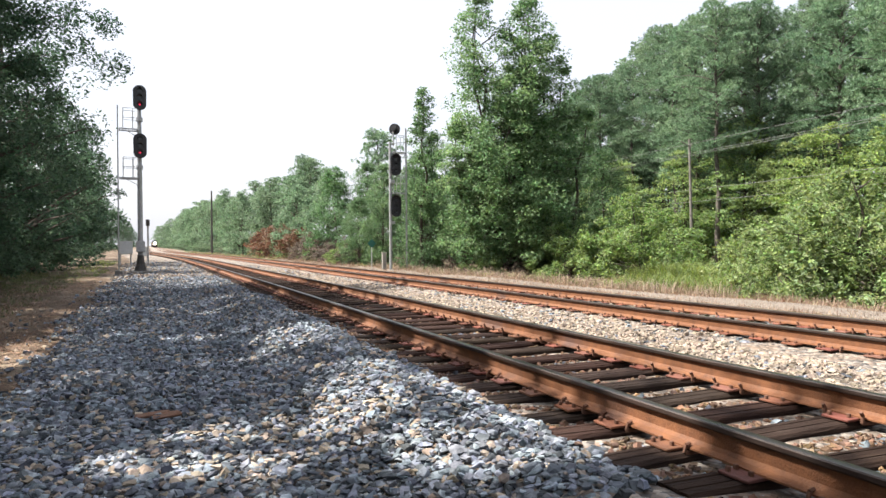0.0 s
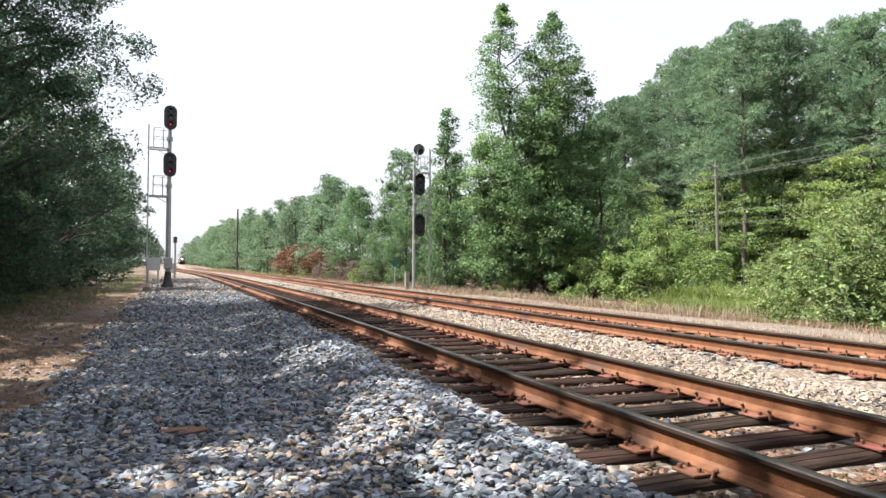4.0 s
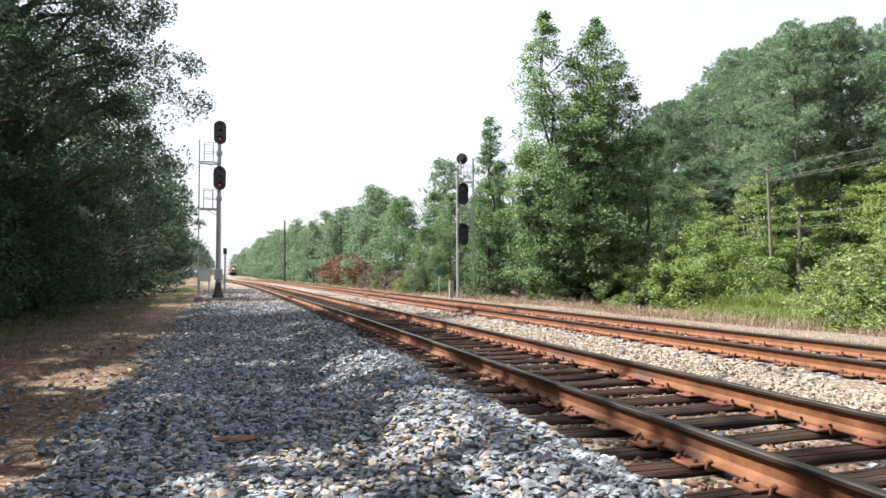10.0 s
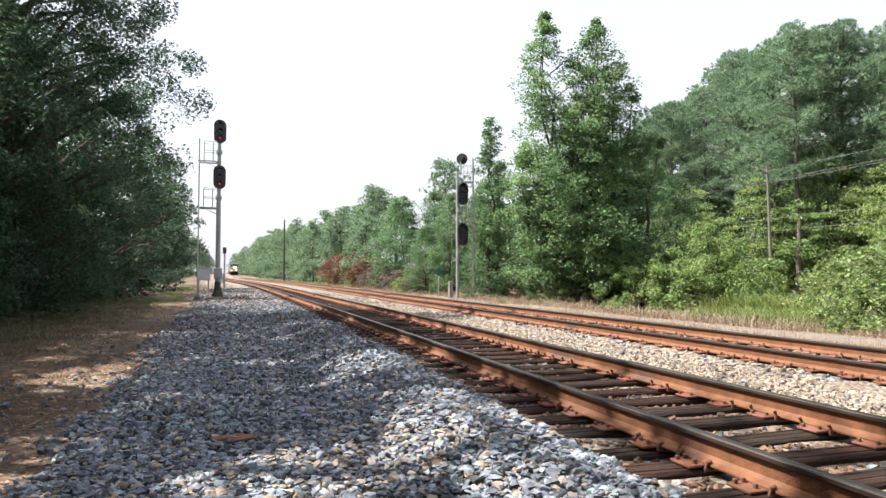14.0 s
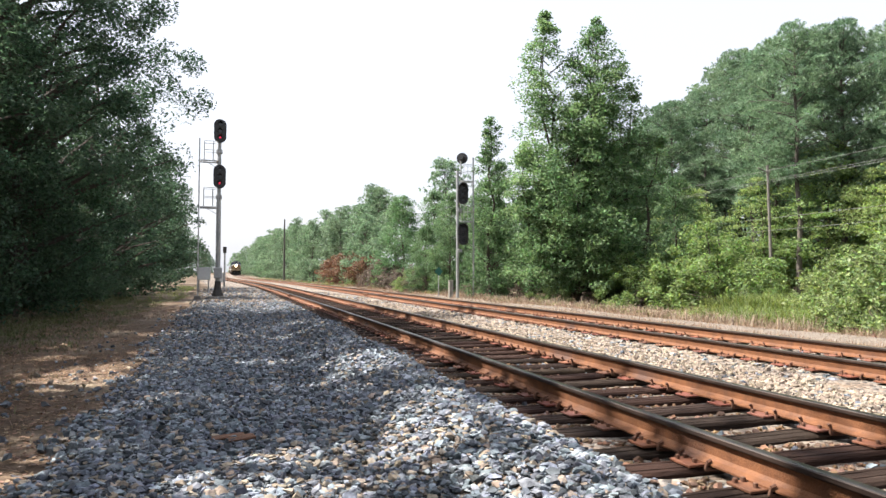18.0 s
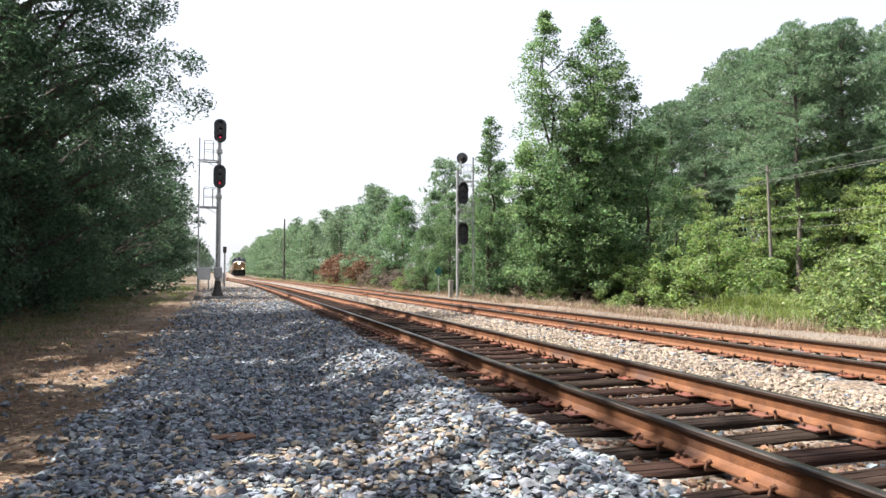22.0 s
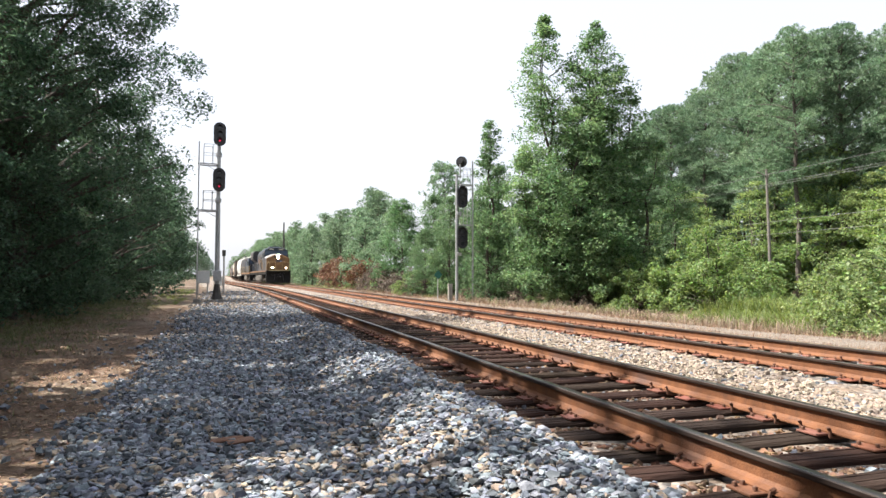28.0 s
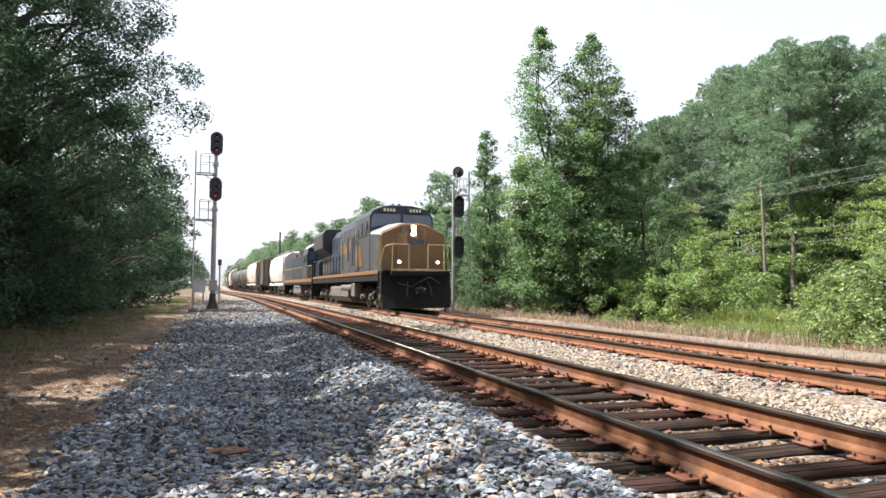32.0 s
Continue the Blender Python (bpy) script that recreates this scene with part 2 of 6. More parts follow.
M_STONE = mat("ballast_stone", (0.067, 0.079, 0.099), (0.215, 0.238, 0.277), scale=14, rough=0.85, bump=0.3, bump_scale=60, island=0.72, spec=0.3)
M_STONE_BROWN = mat("ballast_stone_brown", (0.085, 0.053, 0.034), (0.2, 0.128, 0.082), scale=14, rough=0.9, bump=0.3, bump_scale=60, island=0.45, spec=0.2)
M_STONE_TAN = mat("ballast_stone_tan", (0.175, 0.14, 0.108), (0.345, 0.287, 0.228), scale=14, rough=0.85, bump=0.3, bump_scale=60, island=0.38, spec=0.3)
M_GRAVEL = gravel_mat("ballast", [(0.07, 0.064, 0.06), (0.19, 0.17, 0.152), (0.14, 0.112, 0.092), (0.27, 0.235, 0.2), (0.19, 0.142, 0.11)])
M_ROADSTONE = gravel_mat("pale_gravel", [(0.2, 0.165, 0.135), (0.25, 0.215, 0.185), (0.165, 0.132, 0.105)], scale=30, dirt=(0.127, 0.0975, 0.0683))
M_RUST = mat("rail_rust", (0.092, 0.034, 0.0135), (0.185, 0.073, 0.028), scale=9, rough=0.75, bump=0.35, bump_scale=70, c3=(0.0686, 0.0309, 0.0206), c3_scale=1.5)
M_HEADSIDE = mat("rail_head_side", (0.0132, 0.0084, 0.0072), (0.036, 0.0192, 0.0132), scale=8, rough=0.6, bump=0.1, stretch=(2.4, 0.3, 2.4))
M_RAILTOP = mat("rail_polished_steel", (0.036, 0.031, 0.028), (0.085, 0.075, 0.066), scale=6, rough=0.3, metal=0.75, stretch=(6, 0.4, 6))
M_PLATE = mat("plate_rust", (0.103, 0.0378, 0.022), (0.179, 0.0652, 0.0378), scale=14, rough=0.8, bump=0.3, bump_scale=80, obj=0.25)
M_SPIKE = mat("spike_iron", (0.07, 0.035, 0.022), (0.14, 0.06, 0.035), scale=30, rough=0.8)
M_TIE = mat("sleeper_wood", (0.014, 0.0078, 0.0055), (0.042, 0.0255, 0.018), scale=5, rough=0.85, bump=0.8, bump_scale=22, obj=0.35, stretch=(0.408, 4.08, 4.08), c3=(0.12, 0.092, 0.076), c3_scale=2.4, c3_at=(0.62, 0.85), spec=0.15)
M_DIRT = mat("dirt_ground", (0.045, 0.03, 0.021), (0.16, 0.11, 0.075), scale=3.0, rough=0.95, bump=0.7, bump_scale=25, c3=(0.22, 0.18, 0.135), c3_scale=0.55, c3_at=(0.48, 0.66), spec=0.2)
M_BARK = mat("bark", (0.035, 0.028, 0.023), (0.09, 0.07, 0.056), scale=6, rough=0.9, bump=0.9, bump_scale=14, stretch=(3, 3, 0.5))
M_PINEBARK = mat("pine_bark", (0.05, 0.043, 0.038), (0.135, 0.114, 0.1), scale=5, rough=0.9, bump=0.9, bump_scale=12, stretch=(3, 3, 0.7))
M_LEAF = leaf_mat("leaf_green", (0.07, 0.14, 0.07), (0.132, 0.218, 0.106), through=0.4, gloss=0.2)
# far leaves lighter and greyer: distance haze mixed into their colour
M_LEAF_HAZE = leaf_mat("leaf_far_haze", (0.09, 0.158, 0.096), (0.16, 0.242, 0.144), through=0.4, gloss=0.2)
M_LEAF_GUM = leaf_mat("leaf_gum", (0.088, 0.185, 0.08), (0.185, 0.3, 0.13), through=0.38, gloss=0.22)
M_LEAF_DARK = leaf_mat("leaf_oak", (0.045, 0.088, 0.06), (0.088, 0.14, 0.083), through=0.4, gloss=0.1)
M_LEAF_BUSH = leaf_mat("leaf_bush", (0.116, 0.188, 0.068), (0.202, 0.277, 0.114), amount=0.6, through=0.4, gloss=0.15)
M_LEAF_SPRAY = leaf_mat("leaf_light_spray", (0.135, 0.22, 0.075), (0.225, 0.315, 0.12), through=0.4, gloss=0.15)
M_LEAF_DEAD = leaf_mat("leaf_dead", (0.12, 0.066, 0.036), (0.2, 0.112, 0.06), through=0.2)
M_NEEDLE = leaf_mat("pine_needles", (0.104, 0.184, 0.116), (0.184, 0.27, 0.158), through=0.3, gloss=0.12)
M_GRASS = leaf_mat("grass_green", (0.095, 0.155, 0.035), (0.17, 0.23, 0.06), through=0.4)
M_GRASS_DULL = leaf_mat("grass_dull_green", (0.075, 0.105, 0.038), (0.135, 0.165, 0.065), through=0.35)
M_STRAW = leaf_mat("grass_dry", (0.19, 0.132, 0.078), (0.31, 0.228, 0.145), through=0.35)
M_WEED = leaf_mat("dead_weed", (0.2, 0.152, 0.1), (0.33, 0.265, 0.18), through=0.25)
M_TANGLE = leaf_mat("grey_brown_vine", (0.09, 0.072, 0.055), (0.17, 0.14, 0.11), through=0.25)
M_STRAWLITTER = leaf_mat("pine_straw", (0.11, 0.06, 0.035), (0.22, 0.13, 0.075), through=0.1)
M_LITTER = leaf_mat("leaf_litter", (0.1, 0.055, 0.033), (0.38, 0.26, 0.165), through=0.15)
M_GALV = mat("galvanised_steel", (0.27, 0.277, 0.285), (0.375, 0.383, 0.39), scale=6, rough=0.5, metal=0.35, bump=0.1)
M_SIGBLACK = mat("signal_black_paint", (0.012, 0.012, 0.013), (0.03, 0.03, 0.032), scale=5, rough=0.5)
M_DARKSTEEL = mat("dark_steel", (0.03, 0.028, 0.026), (0.07, 0.06, 0.055), scale=6, rough=0.65, bump=0.2)
M_CONCRETE = mat("concrete", (0.16, 0.15, 0.135), (0.25, 0.235, 0.21), scale=4, rough=0.9, bump=0.4)

# ---- ground ----
TA, TB = 3.62, 7.70          # centre lines of the two tracks
HALF = 0.7525                # half the distance between rail centres
RAIL_TOP = 0.19


def ground_z(x, y):
    """Height of the soil under everything."""
    x, y = np.asarray(x, float), np.asarray(y, float)
    u = x - bend(y)
    near = 1 - smooth01(10, 34, y)
    left = -0.12 - 0.20 * near
    right = -0.13 - 0.3 * smooth01(12.5, 15, u)
    bed = -0.15
    z = left + (bed - left) * smooth01(0.8, 2.3, u) + (right - bed) * smooth01(9.2, 10.6, u)
    z = z + 0.05 * np.sin(x * 0.9 + 1.3 * np.sin(y * 0.31)) * np.sin(y * 0.47) * (smooth01(-1.0, -3, u) + smooth01(10.5, 12, u))
    z = z + 1.3 * smooth01(20, 60, u)
    z = z + 0.25 * smooth01(-4, -9, u)
    return z + rise(y)


def bed_z(x, y):
    """Height of the ballast bed's surface: a crest beside the sleeper ends, a flat shoulder to the left."""
    x, y = np.asarray(x, float), np.asarray(y, float)
    u = x - bend(y)
    near = 1 - smooth01(9, 32, y)
    low = -0.03 - 0.21 * near
    z = low - 0.015 + (-0.03 - low) * smooth01(0.9, 2.2, u)
    hump = 0.17 * near * np.exp(-((u - 1.75 - 0.15 * np.sin(y * 0.9)) / 0.5) ** 2) * (0.6 + 0.4 * np.sin(y * 1.3 + 0.6))
    z = z + hump
    for c in (TA, TB):
        z = z + (-0.012 if c == TA else 0.028) * np.exp(-(np.abs(u - c) / 1.15) ** 6)
    z = z - 0.28 * smooth01(9.35, 10.3, u) - 0.40 * smooth01(-1.15, -2.0, u - 0.1 * smooth01(20, 8, y) + 0.12 * np.sin(y * 0.7) + 0.08 * np.sin(y * 2.3 + 1))
    z = z + 0.012 * np.sin(x * 5.1 + y * 1.7) * np.sin(y * 4.3 - x * 2.2) + 0.035 * near * (1 - smooth01(1.7, 2.4, u)) * np.sin(x * 2.3 + 0.7 * np.sin(y * 0.8)) * np.sin(y * 1.15 + 0.6)
    return z + rise(y)


def sheet(name, xs, ys, fz, mats, shift=True):
    X, Y = np.meshgrid(xs, ys)
    Xw = X + (bend(Y) if shift else 0)
    Z = fz(Xw, Y)
    V = np.stack([Xw, Y, Z], -1).reshape(-1, 3)
    n, m = len(xs), len(ys)
    i = (np.arange(m - 1)[:, None] * n + np.arange(n - 1)[None]).ravel()
    F = np.stack([i, i + 1, i + n + 1, i + n], 1)
    return mesh_np(name, V, F, mats, smooth=True)


def spaced(*spans):
    out = []
    for a, b, st in spans:
        out += list(np.arange(a, b, st))
    return np.array(out + [spans[-1][1]])


ground = new("ground", sheet("ground", spaced((-3000, -300, 450), (-300, -40, 26), (-40, -12, 2), (-12, 14, 0.4), (14, 60, 2.3), (60, 400, 34), (400, 3000, 520)),
                             spaced((-2000, -100, 380), (-100, -12, 8), (-12, 30, 0.5), (30, 120, 2), (120, 700, 20), (700, 1060, 60), (1100, 4000, 480)), ground_z, [M_DIRT]))
tagged(ground, "dry brown dirt ground with leaf litter beside the tracks", "ground", kind="structure")
bed = new("ballast_bed", sheet("ballast_bed", spaced((-2.6, 10.6, 0.12)), spaced((-6, 30, 0.12), (30, 120, 0.6), (120, 700, 6)), bed_z, [M_GRAVEL]))
tagged(bed, "crushed grey stone ballast bed under two railway tracks", "ballast", kind="structure")
road = new("gravel_road", sheet("gravel_road", spaced((11.1, 12.3, 0.2)), spaced((-10, 60, 0.6), (60, 200, 3)), lambda x, y: ground_z(x, y) + 0.03 - 0.05 * (np.abs(x - bend(y) - 11.7) > 0.5), [M_ROADSTONE]))
tagged(road, "narrow pale gravel access road beside the railway", "road", kind="structure")

# ---- the two tracks ----
RAIL = [(-0.076, 0.0), (0.076, 0.0), (0.076, 0.011), (0.03, 0.024), (0.0095, 0.045), (0.0085, 0.125), (0.018, 0.136), (0.037, 0.142), (0.037, 0.164), (0.030, 0.1705), (0.012, 0.172),
        (-0.012, 0.172), (-0.030, 0.1705), (-0.037, 0.164), (-0.037, 0.142), (-0.018, 0.136), (-0.0085, 0.125), (-0.0095, 0.045), (-0.03, 0.024), (-0.076, 0.011)]


def rail_mesh(off):
    ys = spaced((-12, 60, 3), (60, 300, 6), (300, 900, 20))
    n = len(RAIL)
    V = np.array([(bend(y) + off + u, y, RAIL_TOP - 0.172 + w + rise(y)) for y in ys for u, w in RAIL])
    i = (np.arange(len(ys) - 1)[:, None] * n + np.arange(n)[None]).ravel()
    j = (np.arange(len(ys) - 1)[:, None] * n + ((np.arange(n) + 1) % n)[None]).ravel()
    F = np.stack([i, j, j + n, i + n], 1)
    k = np.tile(np.arange(n), len(ys) - 1)
    mi = np.where((k >= 9) & (k <= 11), 1, np.where(((k >= 5) & (k <= 8)) | ((k >= 12) & (k <= 15)), 2, 0))
    return mesh_np("rail", V, F, [M_RUST, M_RAILTOP, M_HEADSIDE], mi)


def tie_mesh(seed):
    """A worn sleeper: cracks run along its top, its ends are chipped."""
    r = random.Random(seed)
    c1, c2 = r.uniform(-0.06, -0.02), r.uniform(0.02, 0.07)
    prof = [(-0.115, -0.17), (-0.118, -0.02), (-0.1, 0.0), (c1 - 0.008, 0.001), (c1, -0.016), (c1 + 0.006, 0.002), (c2 - 0.007, 0.0), (c2, -0.013), (c2 + 0.006, 0.001), (0.1, -0.001), (0.117, -0.022), (0.115, -0.17)]
    rings = []
    for x in (-1.3, -0.45, 0.4, 1.3):
        dx, dy, dz = r.uniform(-0.03, 0.03), r.uniform(-0.012, 0.012), r.uniform(-0.008, 0.003)
        rings.append([(x + dx + r.uniform(-0.012, 0.012), y + dy + r.uniform(-0.004, 0.004), z + dz) for y, z in prof])
    return Geo().loft(rings).mesh("sleeper", M_TIE)


def plate_mesh():
    g = Geo()
    g.box(-0.19, 0.19, -0.095, 0.095, 0.0, 0.018, 0.004)
    for x, y in ((-0.115, -0.05), (0.115, 0.05), (-0.16, 0.055), (0.16, -0.055), (0.1, -0.06)):
        g.box(x - 0.012, x + 0.012, y - 0.012, y + 0.012, 0.015, 0.045, 0.004, 1)
    return g.mesh("tie_plate", M_PLATE, M_SPIKE)


def anchor_mesh():
    g = Geo()
    g.path([(-0.10, 0, -0.02), (-0.088, 0, 0.022), (-0.06, 0, 0.032)], 0.012, 6)
    g.path([(-0.10, 0, -0.02), (0, 0, -0.03), (0.10, 0, -0.02), (0.098, 0, 0.03), (0.118, 0, 0.055)], 0.013, 6)
    return g.mesh("rail_anchor", M_SPIKE)


def joint_mesh():
    g = Geo()
    for s in (-1, 1):
        g.box(s * 0.012, s * 0.06, -0.5, 0.5, 0.03, 0.135, 0.012)
        for k in range(6):
            y = -0.375 + k * 0.15
            g.tube((s * 0.055, y, 0.085), (s * 0.09, y, 0.085), 0.02, None, 6, 1)
    return g.mesh("joint_bar", M_RUST, M_SPIKE)


def build_track(centre, label, exposed):
    tr = thing("railway_track", pose(0, 0, 0), label, "railway track", "double railway line", "structure")
    for s in (-1, 1):
        part("rail", rail_mesh(centre + s * HALF), tr, "rusty steel rail with a polished head")
    ties = [tie_mesh(i) for i in range(6)]
    pm, am = plate_mesh(), anchor_mesh()
    r = random.Random(int(centre * 100))
    y, k, far = -12.04, 0, Geo()
    while y < 150:
        x = float(bend(y)) + centre
        a = float(heading(y))
        yy = y + r.uniform(-0.05, 0.05)
        up = float(rise(y))
        if y < 46:
            part("sleeper", ties[k % 6], tr, m=pose(x + r.uniform(-0.05, 0.05), yy, up + (-0.001 if exposed else -0.045) - r.uniform(0, 0.012), 0, r.uniform(-0.5, 0.5), a + r.uniform(-2.2, 2.2)))
        else:
            far.box(x - 1.3, x + 1.3, yy - 0.115, yy + 0.115, up - 0.17, up - (0.004 if exposed else 0.05))
        if y < 26:
            for s in (-1, 1):
                part("tie_plate", pm, tr, m=pose(x + s * HALF, yy, up, 0, 0, a + (180 if s < 0 else 0)))
                if k % 2 == 0 or r.random() < 0.5:
                    for e in (-1, 1):
                        if r.random() < 0.85:
                            part("rail_anchor", am, tr, m=pose(x + s * HALF, yy + e * 0.135, up + RAIL_TOP - 0.172, 0, 0, a + (0 if s < 0 else 180)))
        elif y < 60:
            for s in (-1, 1):
                far.box(x + s * HALF - 0.19, x + s * HALF + 0.19, yy - 0.095, yy + 0.095, up - 0.002, up + 0.02, 0, 1)
        y += 0.502
        k += 1
    jm = joint_mesh()
    for s in (-1, 1):
        for y in (36.2 + 0.8 * s, 48.5 if s < 0 else 55.0):
            part("joint_bar", jm, tr, "bolted rail joint bar", pose(float(bend(y)) + centre + s * HALF, y, RAIL_TOP - 0.172 + float(rise(y)), 0, 0, float(heading(y))))
    tagged(part("far_sleepers", far.mesh("far_sleepers", M_TIE, M_PLATE), tr), kind="stuff")
    return tr


build_track(TA, "main railway track with rusty rails on dark wooden sleepers", True)
build_track(TB, "second railway track with rusty rails half buried in ballast", False)

# ---- vegetation ----
def leaf_cloud(C, size, r, droop=0.35, wide=0.5):
    """Rhombic, slightly folded leaves at the points C. Returns vertices and quads."""
    n = len(C)
    d = r.normal(size=(n, 3))
    d[:, 2] = d[:, 2] * 0.6 - droop
    d /= np.linalg.norm(d, axis=1)[:, None]
    up = r.normal(size=(n, 3)) * 0.55 + np.array([0, 0, 1.0])
    w = np.cross(d, up)
    w /= np.linalg.norm(w, axis=1)[:, None] + 1e-9
    nn = np.cross(w, d)
    s = size * r.uniform(0.6, 1.25, size=(n, 1))
    k = wide * s
    V = np.stack([C - d * s * 0.5, C + w * k * 0.5 + nn * s * 0.12, C + d * s * 0.5, C - w * k * 0.5 + nn * s * 0.12], 1).reshape(-1, 3)
    F = np.arange(4 * n).reshape(-1, 4)
    return V, F


def tapered_limb(g, a, b, r0, r1, r, bends=3, wander=0.12, n=6):
    a, b = Vector(a), Vector(b)
    pts = [a]
    ln = (b - a).length
    for i in range(1, bends):
        t = i / bends
        pts.append(a.lerp(b, t) + Vector((r.normal(), r.normal(), r.normal() * 0.4)) * wander * ln * 0.35 + Vector((0, 0, ln * 0.06 * math.sin(math.pi * t))))
    pts.append(b)
    rings = []
    for i, p in enumerate(pts):
        d = (pts[min(i + 1, len(pts) - 1)] - pts[max(i - 1, 0)]).normalized()
        u = d.orthogonal().normalized()
        w = d.cross(u)
        rr = r0 + (r1 - r0) * i / (len(pts) - 1)
        rings.append([p + (u * math.cos(2 * math.pi * k / n) + w * math.sin(2 * math.pi * k / n)) * rr for k in range(n)])
    g.loft(rings)
    return pts


# sunlit ground patches that the shading crowns are cut open for: centre, half sizes
SUN_SPOTS = ((0.45, 4.85, 1.05, 0.6), (1.75, 5.0, 0.7, 1.55), (2.1, 3.5, 0.55, 0.6), (1.7, 8.8, 0.55, 0.75), (0.82, 8.6, 0.2, 0.2), (1.3, 9.7, 0.3, 0.3), (0.4, 10.9, 0.5, 0.35),
             (-2.3, 10.8, 0.7, 1.3), (-4.2, 15.0, 0.9, 0.6), (-1.65, 5.8, 0.35, 0.4), (-3.3, 9.3, 0.35, 0.4), (-2.0, 17.5, 0.5, 0.5), (0.9, 15.0, 0.5, 0.4))


def sun_gap(P):
    """True for the leaves that hang between the sun and a sunlit patch of ground."""
    P = np.asarray(P, float)
    k = (P[:, 2] + 0.2) / SUN_TO.z
    x, y = P[:, 0] - SUN_TO.x * k, P[:, 1] - SUN_TO.y * k
    wob = 0.5 * np.sin(x * 5.3 + 2.1 * np.sin(y * 2.9)) + 0.5 * np.sin(y * 6.1 + 1.7 * np.sin(x * 3.7))
    lit = np.zeros(len(P), bool)
    for cx, cy, rx, ry in SUN_SPOTS:
        lit |= ((x - cx) / rx) ** 2 + ((y - cy) / ry) ** 2 < 1 + 0.45 * wob
    u = x - bend(y)
    lit |= (u > np.interp(y, (11, 14), (3.1, 4.6)) + 0.6 * wob) & (y > 1.0)
    lit |= (y > 25.8 - 0.95 * u + 0.5 * wob) & (y < 33.0 + 0.6 * wob) & (u > -3.4 + 0.5 * wob)
    lit |= (y > 38.0 + 0.8 * wob) & (u > -1.9 + 0.6 * wob)
    lit |= np.sin(x * 9.1 + 1.9 * np.sin(y * 4.7)) * np.sin(y * 8.3 + 2.3 * np.sin(x * 3.1)) > 0.86
    return lit


def broadleaf(seed, height, prof, clumps, per, leaf, clump_r=0.8, base=0.12, trunk=0.2, spires=((0, 0, 1.0),), flat=0.6, inner=0.45, lift=0.45, foot=0.25, at=None, rough=1.0):
    """Trunk and crown meshes of a leafy tree. prof: (height fraction, radius) of the crown. spires: (dx, dy, height factor) of several leaders."""
    r = np.random.default_rng(seed)
    g = Geo()
    for dx, dy, hf in spires:
        tapered_limb(g, (dx * foot, dy * foot, -0.3), (dx, dy, height * hf * 0.93), trunk, 0.02, r, 6, 0.05, 8)
    ph, pr = np.array([p[0] for p in prof]), np.array([p[1] for p in prof])
    C = []
    lum = r.uniform(0, 6.28, 8)
    weights = np.interp(np.linspace(base, 1, 60), ph, pr) ** 1.0 + lift
    weights /= weights.sum()
    for k in range(clumps):
        dx, dy, hf = spires[k % len(spires)]
        t = np.linspace(base, 1, 60)[r.choice(60, p=weights)] + r.uniform(-0.012, 0.012)
        a = r.uniform(0, 2 * math.pi)
        lump = 1 + rough * (0.16 * math.sin(3 * a + lum[0] + 7 * t) + 0.14 * math.sin(5 * a + lum[1] - 11 * t) + 0.10 * math.sin(23 * t + 2 * a + lum[2]))
        rad = float(np.interp(t, ph, pr)) * lump * (inner + (1 - inner) * math.sqrt(r.uniform(0, 1)))
        z = t * height * hf - 0.10 * rad
        p = np.array([dx * t + rad * math.cos(a), dy * t + rad * math.sin(a), max(z, 0.25)])
        C.append((p, clump_r * r.uniform(0.55, 1.25) * (0.6 + 0.4 * min(1, float(np.interp(t, ph, pr)) / (0.5 * pr.max())))))
        if k % 5 == 0:
            zz = max(0.4, z - rad * r.uniform(0.35, 0.8))
            tapered_limb(g, (dx * zz / height, dy * zz / height, zz), p, 0.02 + 0.022 * rad * trunk / 0.2, 0.01, r, 3, 0.12, 5)
    pts = []
    for p, cr in C:
        n = int(per * r.uniform(0.6, 1.3))
        q = r.normal(size=(n, 3))
        q /= np.linalg.norm(q, axis=1)[:, None]
        q *= (r.uniform(0.15, 1, size=(n, 1)) ** 0.6) * cr
        q[:, 2] *= flat
        q[:, 2] -= 0.12 * (q[:, 0] ** 2 + q[:, 1] ** 2) / max(cr, 0.1)
        pts.append(p + q)
    P = np.concatenate(pts)
    P = P[P[:, 2] > 0.03]
    if at:
        W = P * np.array([1, at[2], 1]) + np.array([at[0], at[1], float(ground_z(at[0], at[1]))])
        P = P[~sun_gap(W) | (r.uniform(0, 1, len(P)) < 0.03)]
    return g, leaf_cloud(P, leaf, r)


def tree_kind(name, label, category, group, leafmat, bark, seed, **kw):
    g, (V, F) = broadleaf(seed, **kw)
    ob = thing(name, pose(0, 0, -50), label, category, group)
    part("trunk", g.mesh("trunk", bark, smooth=True), ob, "bark-covered trunk with limbs")
    part("crown", mesh_np("crown", V, F, [leafmat]), ob)
    return ob


